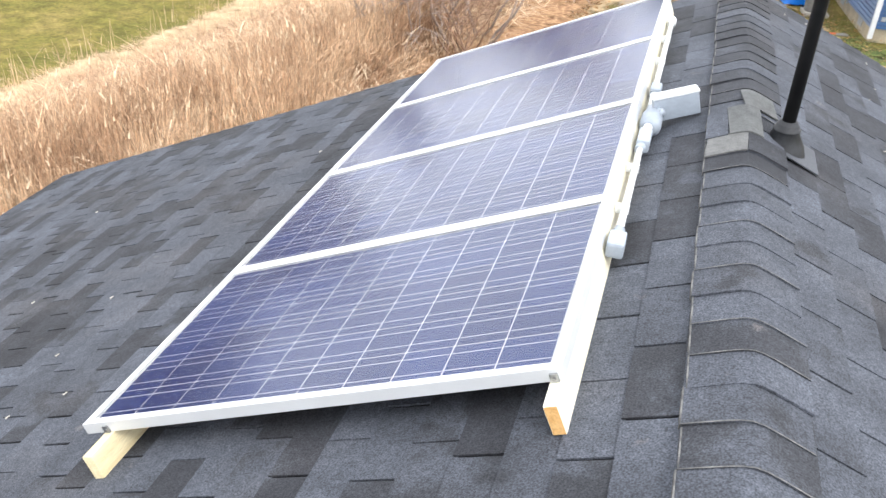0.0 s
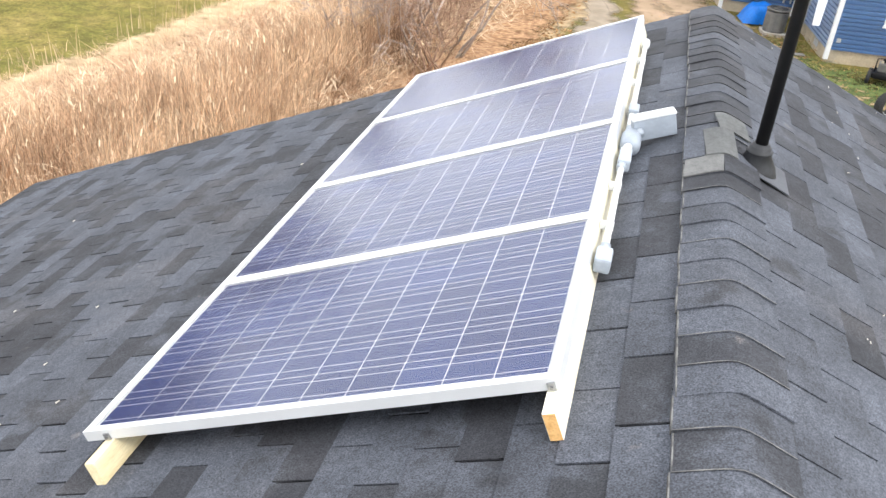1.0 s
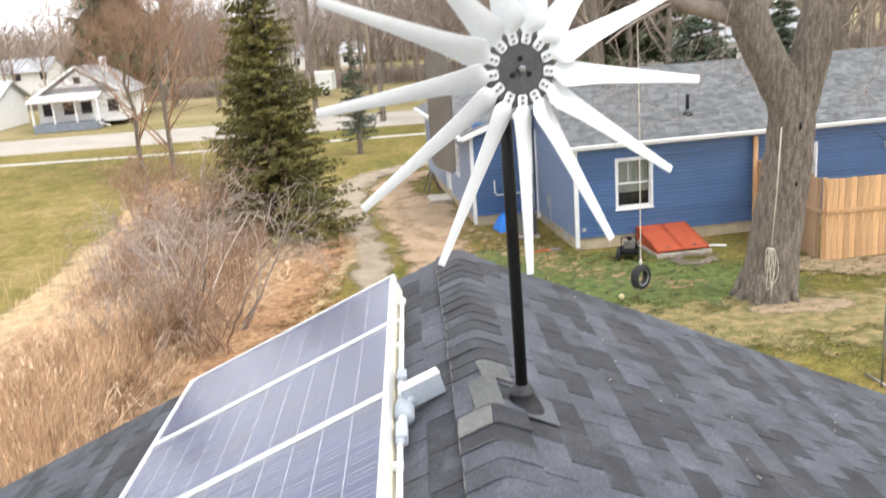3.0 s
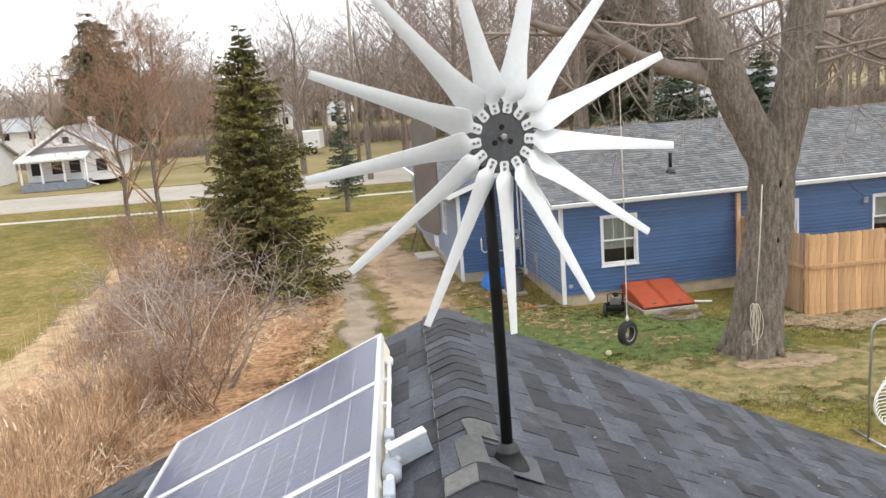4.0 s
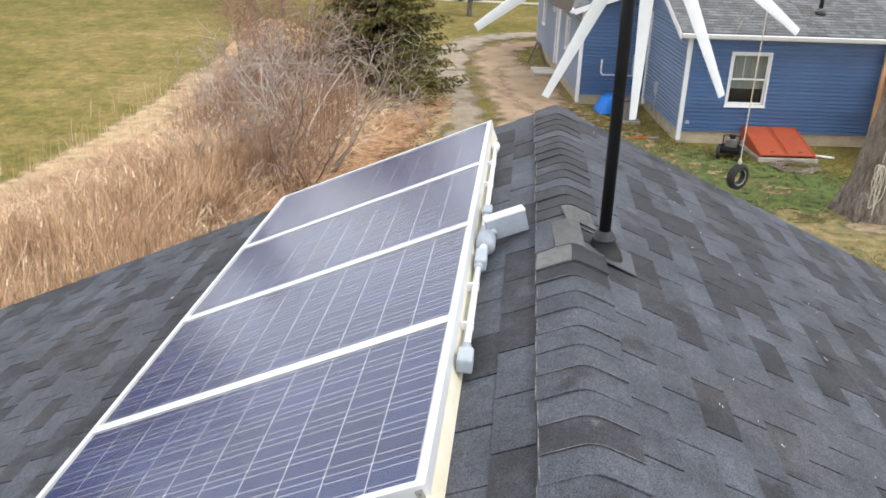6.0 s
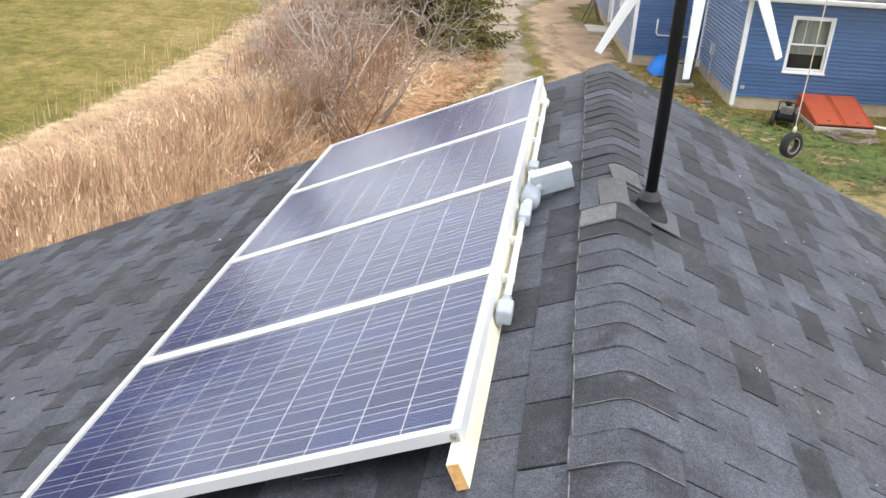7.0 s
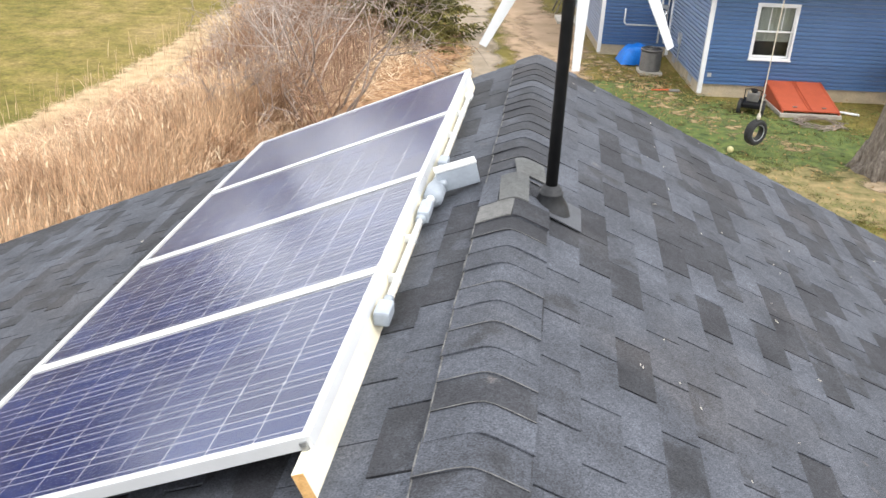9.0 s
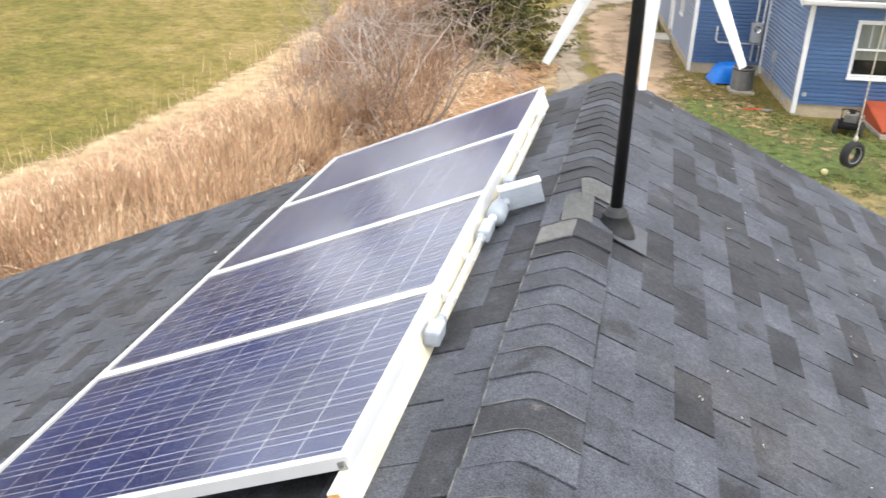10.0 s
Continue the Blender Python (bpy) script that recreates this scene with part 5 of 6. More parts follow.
rnd = random.Random(21)
cr = Geo()
wavy_tube(cr, [(-0.45, 0.1, 5.6), (-0.95, 0.3, 5.85), (-1.67, 0.4, 6.05), (-2.25, 0.4, 6.3), (-2.95, 0.4, 6.76), (-3.95, 0.4, 6.95), (-4.8, 0.4, 7.3)], [0.24, 0.20, 0.16, 0.14, 0.11, 0.08, 0.05], 12, 0.1, 5)
for p, d, l, r in (((-2.7, 0.4, 6.6), (-0.6, -0.3, 0.5), 2.4, 0.07), ((-1.9, 0.4, 6.15), (-1, -0.4, -0.35), 2.2, 0.045), ((-3.4, 0.4, 6.83), (-0.8, 0.5, 0.1), 2.2, 0.06), ((-0.8, 0.15, 6.9), (0.9, -0.2, 0.1), 2.4, 0.05), ((1.1, 0.1, 6.8), (1.0, -0.4, 0.3), 3.0, 0.08), ((1.3, 0.1, 7.6), (1.0, 0.2, -0.15), 3.2, 0.06), ((1.35, 0.1, 8.2), (0.9, 0.5, 0.5), 3.4, 0.09), ((-1.0, 0.3, 7.8), (-0.8, 0.4, 0.6), 3.4, 0.10), ((0.9, -0.1, 6.2), (0.9, -0.5, -0.12), 2.6, 0.04), ((-1.2, 0.5, 9.5), (0.5, 0.3, 0.9), 3.0, 0.10), ((1.5, 0.4, 10.4), (-0.4, 0.4, 0.9), 3.0, 0.09), ((-1.25, 0.6, 12.0), (-0.3, 0, 1), 3.0, 0.10), ((1.65, 0.5, 12.2), (0.3, 0, 1), 3.0, 0.10), ((-0.45, 0.1, 6.1), (-0.7, -0.9, 0.05), 2.6, 0.035), ((1.15, -0.2, 5.9), (1.0, -0.6, 0.35), 2.8, 0.05), ((1.2, -0.1, 6.6), (1.0, -0.3, -0.5), 2.6, 0.04), ((1.0, -0.2, 5.3), (0.9, -0.5, 0.5), 1.8, 0.03), ((-0.7, -0.1, 6.2), (0.9, -0.4, 0.1), 1.7, 0.035), ((-1.0, 0.1, 7.0), (-0.9, -0.5, -0.3), 2.4, 0.04), ((1.0, 0, 6.4), (0.5, -0.7, -0.4), 2.2, 0.035)):
    grow(cr, rnd, p, d, l, r, 1, 4, up=0.02, spread=0.9, kids=(3, 5))
part("crown", cr, M_TWIG, big, "bare crooked branches", smooth=True, fix=False)
for z_, s_ in ((3.6, 0.10), (2.45, 0.13), (1.2, 0.10)):
    part("knot", Geo().tube([(0.33 - 0.06 * (4 - z_), -0.44, z_ - s_), (0.34 - 0.06 * (4 - z_), -0.47, z_), (0.35 - 0.06 * (4 - z_), -0.44, z_ + s_ * 0.8)], [0.008, s_ * 0.32, 0.006], 7), M_BLACK, big, "dark knot hole")

swing = thing("tyre_swing", pose(4.53, 15.9, 0), "old black tyre swing hanging on a pale rope", "swing")
tw = part("tyre", wheel_geo(0.27, 0.17, 0.058, 30, 12), M_TYRE, swing, smooth=True, m=pose(0, 0, 0.48, 0, 0, 38))
# light grey ring imitates the highlight inside the tyre's rim
part("bead", Geo().tube([(0.168 * math.cos(a), -0.066, 0.168 * math.sin(a)) for a in [i * math.pi / 12 for i in range(25)]], [0.009] * 25, 6), M_GREYBOX, tw, "pale inner ring painted as the rim's highlight", smooth=True)
for k in range(30):
    a = 2 * math.pi * k / 30
    part("tread_block", Geo().box(-0.012, 0.012, -0.066, 0.066, 0.253, 0.266), M_TYRE, tw, m=Matrix.Rotation(a, 4, "Y"))
part("rope", Geo().tube([(0, 0, 0.68), (0, 0, 1.0), (0.02, 0.0, 3.5), (0.03, 0.08, 6.55)], [0.011] * 4, 6), M_ROPE, swing, "pale rope", smooth=True)
part("knot", Geo().tube([(0, 0, 0.74), (0, 0, 0.80), (0, 0, 0.88)], [0.02, 0.045, 0.02], 8), M_ROPE, swing, smooth=True)
coil = thing("hanging_rope", pose(6.80, 14.86, -0.28), "coiled pale rope hanging on the tree trunk", "rope")
part("line", Geo().tube([(0.27, 0.0, 3.9), (0.20, -0.02, 2.6), (0.10, -0.06, 1.55)], [0.011] * 3, 6), M_ROPE, coil, smooth=True)
for k in range(5):
    rr, dz = 0.05 + 0.022 * (k * 2 % 5), 0.50 + 0.13 * (k * 3 % 5)
    part("loop", Geo().tube([(0.08 + rr * math.cos(a) * 0.62 + 0.03 * math.sin(a * 2 + k * 2.1) + 0.02 * (k - 2), -0.06 - 0.02 * k, 1.5 - dz / 2 + dz / 2 * math.sin(a)) for a in [i * math.pi / 9 for i in range(19)]], [0.0085] * 19, 5), M_ROPE, coil, smooth=True)

# ---- vegetation: reeds, brush, trees ----
def scatter_tris(name, n, place, blade, material, seed, label, category, low=None):
    """Many small blades in one mesh; place(rnd) gives a foot or None, blade(rnd) gives length, width, lean."""
    rnd = random.Random(seed)
    v, f = [], []
    while n:
        q = place(rnd)
        n -= 1
        if q is None:
            continue
        x, y, z = q
        h, w, lean = blade(rnd)
        if low:
            f_ = low(x, y)
            h, lean = h * f_, lean + (1 - f_) * rnd.gauss(0, 0.5)
        a, b = rnd.uniform(0, 6.283), rnd.uniform(0, 6.283)
        dx, dy = w * math.cos(a), w * math.sin(a)
        lx, ly = lean * math.cos(b), lean * math.sin(b)
        k = len(v)
        v += [(x - dx, y - dy, z), (x + dx, y + dy, z), (x + dx * 0.8 + lx * 0.35, y + dy * 0.8 + ly * 0.35, z + h * 0.6), (x - dx * 0.8 + lx * 0.35, y - dy * 0.8 + ly * 0.35, z + h * 0.6), (x + lx, y + ly, z + h)]
        f += [(k, k + 1, k + 2, k + 3), (k + 3, k + 2, k + 4)]
    me = bpy.data.meshes.new(name)
    me.from_pydata(v, [], f)
    me.materials.append(material)
    return tagged(new(name, me), label, category, kind="stuff")


def reed_edge(y):
    """Left limit of the reed bed."""
    pts = [(2, -13.5), (7, -11.6), (10, -10.4), (13.5, -9.5), (17.5, -9.2), (22, -9.4), (27, -10.6), (38, -12.6)]
    for (y0, x0), (y1, x1) in zip(pts, pts[1:]):
        if y <= y1:
            return x0 + (x1 - x0) * (y - y0) / (y1 - y0)
    return pts[-1][1]


def reed_right(y):
    pts = [(2, -5.5), (8, -5.2), (12, -4.6), (15, -4.0), (17.5, -3.4), (22, -2.7), (25, -3.0), (30, -6.0), (38, -11.0)]
    for (y0, x0), (y1, x1) in zip(pts, pts[1:]):
        if y <= y1:
            return x0 + (x1 - x0) * (y - y0) / (y1 - y0)
    return pts[-1][1]


def reed_place(y0, y1, inset=0.0, ragged=0.5):
    def f(rnd):
        y = rnd.uniform(y0, y1)
        a, b = reed_edge(y) + inset + rnd.gauss(0, ragged) * 0.5, reed_right(y) - inset * 0.4 + rnd.gauss(0, 0.15)
        x = rnd.uniform(a, b)
        if noise.noise(Vector((x * 0.7, y * 0.7, 2))) < -0.32 and rnd.random() < 0.55:
            return None
        return x, y, 0.0
    return f


def reed_low(x, y):
    """The reeds are beaten down towards the field."""
    side = 1.0 if y < 10 else max(0.15, min(1.0, (reed_right(y) - x) / 1.6))
    return min(side, max(0.16, 0.16 + 0.84 * (x - reed_edge(y) - 0.3) / 3.6))


# thatch-covered earth under the reeds
bed = Geo()
rows = [2 + 0.75 * i for i in range(49)]
for y in rows:
    for t in range(9):
        x = reed_edge(y) + (reed_right(y) - reed_edge(y)) * t / 8
        j = 0.3 * noise.noise(Vector((x, y, 9)))
        bed.v.append((x + (j if t in (0, 8) else 0), y, 0.02 + (0.10 * abs(noise.noise(Vector((x, y, 1)))) if 0 < t < 8 else 0)))
bed.f = [(r * 9 + t, r * 9 + t + 1, (r + 1) * 9 + t + 1, (r + 1) * 9 + t) for r in range(48) for t in range(8)]
M_THATCH = mat("straw_thatch", (0.52, 0.36, 0.19), (0.30, 0.17, 0.075), rough=0.95, scale=1.1, fine=26, bump=0.5, amount=0.3, dist=0.03)
tagged(part("reed_bed", bed, M_THATCH, fix=False), "matted straw and earth under the reeds", "ground cover", kind="structure")
scatter_tris("reeds", 78000, reed_place(2, 16.5), lambda r: (r.uniform(0.5, 1.55), r.uniform(0.003, 0.007), r.gauss(0, 0.30 if r.random() < 0.5 else 0.85)), M_REED, 1, "dense tan dry reeds behind the garage", "reeds", reed_low)
scatter_tris("broken_reeds", 36000, reed_place(2, 26, 0.0, 0.7), lambda r: (r.uniform(0.15, 0.7), r.uniform(0.004, 0.009), r.uniform(0.3, 0.9)), M_PLUME, 2, "bent and broken pale straw", "straw", reed_low)


def plume_place(rnd):
    q = reed_place(2.5, 18, 0.5)(rnd)
    if q is None or reed_low(q[0], q[1]) < 0.75:
        return None
    return q[0], q[1], rnd.uniform(0.9, 1.5)


scatter_tris("reed_plumes", 2400, plume_place, lambda r: (r.uniform(0.06, 0.14), r.uniform(0.007, 0.013), r.gauss(0, 0.05)), M_SEEDHEAD, 3, "pale feathery reed heads", "reeds")
scatter_tris("fallen_stalks", 8000, lambda r: (lambda q: None if q is None else (q[0], q[1], r.uniform(0.1, 0.3 + 0.5 * reed_low(q[0], q[1]))))(reed_place(2, 22, 0.8, 0.3)(r)), lambda r: (r.gauss(0.0, 0.15), r.uniform(0.006, 0.011), r.uniform(0.3, 0.8)), M_SEEDHEAD, 16, "pale broken stalks lying across the reeds", "straw")
scatter_tris("edge_weeds", 450, lambda r: (lambda y: (reed_edge(y) - abs(r.gauss(0, 0.7)), y, 0.0))(r.uniform(4, 24)), lambda r: (r.uniform(0.2, 0.8), r.uniform(0.004, 0.007), r.gauss(0, 0.15)), M_PLUME, 4, "thin dry weeds at the field edge", "weeds")
scatter_tris("thicket_stems", 6500, lambda r: (lambda y: (r.uniform(max(reed_edge(y) + 1.1, -8.8), -4.4), y, 0.0))(r.uniform(17, 27)), lambda r: (r.uniform(0.5, 1.7), r.uniform(0.004, 0.007), r.gauss(0, 0.5)), M_TWIGR, 8, "russet brush stems under the thicket", "brush")


def leaf_place(cx, cy, sx, sy):
    return lambda r: (r.gauss(cx, sx), r.gauss(cy, sy), 0.02)


scatter_tris("fallen_leaves", 15000, leaf_place(-3.6, 18.8, 0.55, 2.9), lambda r: (r.uniform(0.02, 0.05), r.uniform(0.02, 0.05), r.uniform(0.03, 0.1)), M_LITTER, 5, "rusty fallen leaves along the brush", "leaves")
scatter_tris("yard_leaves", 1300, lambda r: (r.gauss(2.6, 1.3), r.gauss(20.8, 1.4), 0.03), lambda r: (r.uniform(0.01, 0.02), r.uniform(0.012, 0.03), r.uniform(0.02, 0.05)), M_LITTER, 6, "brown leaves scattered on the lawn", "leaves")
scatter_tris("lawn_leaves", 2200, lambda r: (r.uniform(1.2, 12), r.uniform(9, 21), 0.03), lambda r: (r.uniform(0.01, 0.02), r.uniform(0.012, 0.03), r.uniform(0.02, 0.05)), M_LITTER, 7, "brown leaves scattered on the lawn", "leaves")
def lawn_place(r):
    x, y = r.uniform(1.9, 14), r.uniform(7, 22)
    if ((x - 7.4) / 2.2) ** 2 + ((y - 14.6) / 1.3) ** 2 < 1 or (y > 20 and x > 4.2) or noise.noise(Vector((x * 0.5, y * 0.5, 5))) < -0.1:
        return None
    return x, y, 0.0


scatter_tris("lawn_tufts", 42000, lawn_place, lambda r: (r.uniform(0.02, 0.05), r.uniform(0.006, 0.014), r.gauss(0, 0.05)), M_GRASS, 9, "short green and straw grass tufts", "grass")


def shrub(seed, stems, h, r, spread, levels, material, name="shrub", label="", m=Matrix()):
    rnd = random.Random(seed)
    th = thing(name, m, label, "shrub")
    st, tw_ = Geo(), Geo()
    for k in range(stems):
        a = rnd.uniform(0, 6.283)
        d = Vector((math.cos(a) * spread, math.sin(a) * spread, 1)) * rnd.uniform(0.8, 1.1)
        p = Vector((rnd.gauss(0, 0.25), rnd.gauss(0, 0.25), -0.05))
        q = p + d.normalized() * h * 0.3
        st.tube([p, p.lerp(q, 0.5) + Vector((rnd.gauss(0, 0.05), rnd.gauss(0, 0.05), 0)), q], [r, r * 0.85, r * 0.7], 6, cap=False)
        grow(tw_, rnd, q, d, h * 0.55, r * 0.7, 1, levels, up=0.15, spread=0.8, kids=(3, 5), thin=0.66)
    part("stem", st, material, th, smooth=True, fix=False)
    part("crown", tw_, material, th, smooth=True, fix=False)
    return th


shrub(15, 6, 2.1, 0.026, 0.8, 4, M_TWIGG, label="tangled grey leafless shrub in the reeds", m=pose(-5.7, 14.6, 0))
shrub(19, 10, 2.4, 0.030, 0.7, 4, M_TWIGR, label="russet leafless shrub in the thicket", m=pose(-6.8, 24.6, 0))
shrub(3, 12, 3.4, 0.038, 0.65, 4, M_TWIGG, label="tangled grey leafless shrub in the reeds", m=pose(-4.55, 15.7, 0))
shrub(5, 7, 2.6, 0.028, 0.75, 4, M_TWIGG, label="tangled grey leafless shrub in the reeds", m=pose(-6.2, 18.2, 0))
shrub(7, 10, 3.0, 0.030, 0.6, 4, M_TWIGR, label="russet leafless shrub in the reeds", m=pose(-7.0, 22.8, 0))
shrub(9, 10, 3.2, 0.032, 0.6, 4, M_TWIGR, label="russet leafless shrub below the spruce", m=pose(-6.2, 22.0, 0))
shrub(11, 9, 2.0, 0.025, 0.7, 4, M_TWIGR, label="low russet shrub at the reed bed's edge", m=pose(-4.35, 14.3, 0))
shrub(13, 8, 2.6, 0.028, 0.6, 4, M_TWIGR, label="russet leafless shrub in the thicket", m=pose(-9.2, 27, 0))


def conifer(seed, H, R, material, label, m, tiers=26, per=15, trunk=0.16, low=0.06, sprays=7, taper=0.92, size=1.0):
    """A trunk with whorls of limbs that sag and turn up at the tips, each carrying flat needle sprays in uneven lobes."""
    rnd = random.Random(seed)
    th = thing("conifer", m, label, "tree")
    tr = Geo().tube([(0, 0, -0.1), (0.03, 0.02, H * 0.5), (0, 0, H)], [trunk, trunk * 0.6, 0.012], 9, cap=False)
    limbs = Geo()
    v, f = [], []
    unit = (H / 9) ** 0.5 * size
    for i in range(tiers):
        t = low + (1 - low) * i / tiers
        rad = R * (1 - t) ** taper * rnd.uniform(0.80, 1.10) + 0.05
        for k in range(max(5, int(per * (1 - t * 0.6)))):
            a = rnd.uniform(0, 6.283)
            zz = H * t + rnd.gauss(0, H / tiers * 1.1)
            lobe = 1 + 0.42 * noise.noise(Vector((math.cos(a) * 1.6, math.sin(a) * 1.6, zz * 1.5 + seed)))
            L = rad * rnd.uniform(0.60, 1.06) * lobe
            ca, sa = math.cos(a), math.sin(a)
            n = max(3, int(sprays * (0.5 + L / R)))
            at = lambda u: (L * u * ca, L * u * sa, zz - 0.26 * L * u + 0.24 * L * u * u)
            if k % 3 == 0 and L > 0.4 and size < 1.5:
                limbs.tube([at(0), at(0.5), at(0.92)], [0.016 + 0.008 * L, 0.012, 0.005], 3, cap=False)
            for s in range(n):
                u = ((s + rnd.uniform(0.2, 1)) / n) ** 0.8
                px, py, pz = at(u)
                for e in range(7):
                    b = a + rnd.choice((-1, 1)) * rnd.uniform(0.1, 1.3)
                    tip = min(1, 0.35 + (1 - t) * 2.6)
                    l, w = rnd.uniform(0.10, 0.27) * tip * unit, rnd.uniform(0.010, 0.026) * unit
                    dx, dy, dz = math.cos(b) * l, math.sin(b) * l, rnd.uniform(-0.85, 0.30) * l
                    nx, ny = -math.sin(b) * w, math.cos(b) * w
                    q = len(v)
                    v += [(px, py, pz), (px + dx * 0.5 + nx, py + dy * 0.5 + ny, pz + dz * 0.4 + rnd.uniform(-0.04, 0.04)), (px + dx, py + dy, pz + dz), (px + dx * 0.5 - nx, py + dy * 0.5 - ny, pz + dz * 0.4 + rnd.uniform(-0.04, 0.04))]
                    f.append((q, q + 1, q + 2, q + 3))
    part("trunk", tr, M_BARK, th, smooth=True, fix=False)
    if limbs.v:
        tagged(part("limb", limbs, M_BARK, th, "brown bare inner limbs", fix=False), kind="stuff")
    me = bpy.data.meshes.new("crown")
    me.from_pydata(v, [], f)
    me.materials.append(material)
    part("crown", me, None, th)
    return th


conifer(2, 8.0, 2.35, M_NEEDLE, "tall dark green spruce beside the driveway", pose(-4.4, 24.2, 0), 46, 38, 0.17, 0.04, 10, 0.60, 0.85)
conifer(4, 5.6, 1.7, M_NEEDLE2, "small green spruce on the lawn by the road", pose(-2.9, 42.5, 0), 22, 14, 0.15, 0.22)
pine = conifer(6, 15.0, 6.0, M_PINE, "tall dark pine in the tree line", pose(-28.4, 86, 0), 26, 18, 0.3, 0.22, 10, 0.55, 3.8)
copy_thing(pine, pose(24.5, 84, 0, 0, 0, 70))
copy_thing(pine, pose(18, 68, 0, 0, 0, 130))
blue = conifer(8, 6.5, 3.0, M_NEEDLE2, "broad blue-green spruce behind the house", pose(15.6, 45, 0), 24, 24, 0.2, 0.05, 9, 0.6, 1.7)
copy_thing(blue, pose(20.8, 47, 0, 0, 0, 50))


def bare_tree(seed, H, r, material, label, m, spread=0.7, levels=4, limbs=14, lift=0.3):
    rnd = random.Random(seed)
    th = thing("bare_tree", m, label, "tree", "bare trees")
    tr, cr_ = Geo(), Geo()
    pts = [Vector((0, 0, -0.1))]
    for i in range(6):
        pts.append(Vector((rnd.gauss(0, 0.012) * H * i / 3, rnd.gauss(0, 0.012) * H * i / 3, H * 0.8 * (i + 1) / 6)))
    rad = [r * (1 - 0.14 * i) for i in range(7)]
    tr.tube(pts, rad, 9, cap=False)
    part("trunk", tr, M_BARK, th, smooth=True, fix=False)
    for k in range(limbs):
        t = lift + (0.98 - lift) * (k + rnd.random()) / limbs
        i = min(int(t * 6), 5)
        p = pts[i].lerp(pts[i + 1], t * 6 - i)
        a = rnd.uniform(0, 6.283)
        d = Vector((math.cos(a), math.sin(a), rnd.uniform(0.5, 1.3)))
        grow(cr_, rnd, p, d, H * 0.34 * (1.15 - 0.6 * t), max(rad[i] * 0.42, 0.02), 1, levels, up=0.35, spread=spread, kids=(4, 6) if levels < 5 else (3, 5), thin=0.55)
    part("crown", cr_, material, th, "bare twiggy crown", smooth=True, fix=False)
    return th


t1 = bare_tree(31, 15, 0.26, M_TWIG, "tall bare grey-brown tree in the wood line", pose(-7.5, 66, 0))
t2 = bare_tree(33, 13, 0.22, M_TWIG, "bare grey-brown tree in the wood line", pose(3.0, 70, 0), spread=0.8)
t3 = bare_tree(35, 11.0, 0.13, M_TWIGR, "russet leafless tree at the field corner", pose(-11.6, 39.5, 0), 0.6, 5, 22, 0.10)
t4 = bare_tree(37, 17, 0.34, M_TWIG, "tall bare tree with a spreading crown", pose(13.0, 58, 0), 0.85)
rnd = random.Random(77)
copy_thing(t3, pose(-14.2, 43, 0, 0, 0, 120))
for tr_, x, y in ((t1, 0.2, 78), (t2, -1.8, 58), (t4, 4.5, 56), (t1, 7.0, 50), (t2, 9.0, 66), (t4, 10.5, 48), (t1, 16.5, 52), (t2, 17, 64), (t4, 21, 58), (t1, 24, 50), (t2, 26, 62), (t4, 29, 54), (t1, 33, 60), (t2, 37, 56), (t4, 41, 66), (t1, 46, 60), (t1, -14, 92), (t2, -19, 84), (t4, -24, 90), (t1, -9.5, 96), (t2, -5, 88), (t4, -3, 102), (t1, 3, 94), (t4, 9, 90), (t2, 15, 86), (t1, 22, 84), (t4, 30, 88), (t2, -16.0, 78), (t1, 20.5, 40), (t2, 25.5, 38)):
    copy_thing(tr_, pose(x + rnd.uniform(-0.6, 0.6), y, 0, 0, 0, rnd.uniform(0, 360)))


def far_woods(seed, n, area, label, material, hmin=9, hmax=15, keep=lambda x, y: True):
    """A distant belt of bare trees as one mass of trunks and twigs."""
    rnd = random.Random(seed)
    g = Geo()
    for k in range(n):
        x, y, h = rnd.uniform(area[0], area[1]), rnd.uniform(area[2], area[3]), rnd.uniform(hmin, hmax)
        if not keep(x, y):
            continue
        g.tube([(x, y, 0), (x + rnd.gauss(0, 0.3), y, h * 0.9)], [0.22, 0.05], 3, cap=False)
        for q in range(44):
            z = h * rnd.uniform(0.22, 0.92)
            a, l = rnd.uniform(0, 6.283), h * rnd.uniform(0.10, 0.28)
            e = Vector((x + l * math.cos(a), y + l * math.sin(a), z + l * rnd.uniform(0.5, 1.2)))
            g.tube([(x, y, z), e], [0.05, 0.02], 3, cap=False)
            for s in range(3):
                f_ = Vector((x, y, z)).lerp(e, rnd.uniform(0.3, 1))
                g.tube([f_, f_ + Vector((rnd.gauss(0, 0.7), rnd.gauss(0, 0.7), rnd.uniform(0.2, 1.4)))], [0.03, 0.012], 3, cap=False)
    return tagged(part("far_woods", g, material, fix=False), label, "woods", kind="stuff")


scatter_tris("far_undergrowth", 22000, lambda r: (r.uniform(-45, 70), r.uniform(98, 112), 0.0), lambda r: (r.uniform(0.5, 2.4), r.uniform(0.02, 0.05), r.gauss(0, 1.1)), M_TWIG, 14, "brown undergrowth of the far woods", "brush")
# distance haze here is only the paler twig colour, no air is modelled
scatter_tris("far_thicket", 40000, lambda r: (r.uniform(-120, 60), r.uniform(165, 195), r.uniform(0, 7)), lambda r: (r.uniform(1.5, 5.0), r.uniform(0.05, 0.13), r.gauss(0, 1.6)), M_TWIGG, 15, "grey twigs of the far wooded rise, haze lightened into the colour", "woods")
far_woods(41, 230, (-170, -45, 170, 250), "grey leafless woods far beyond the road, haze lightened into the colour", M_TWIGG, 8, 13)
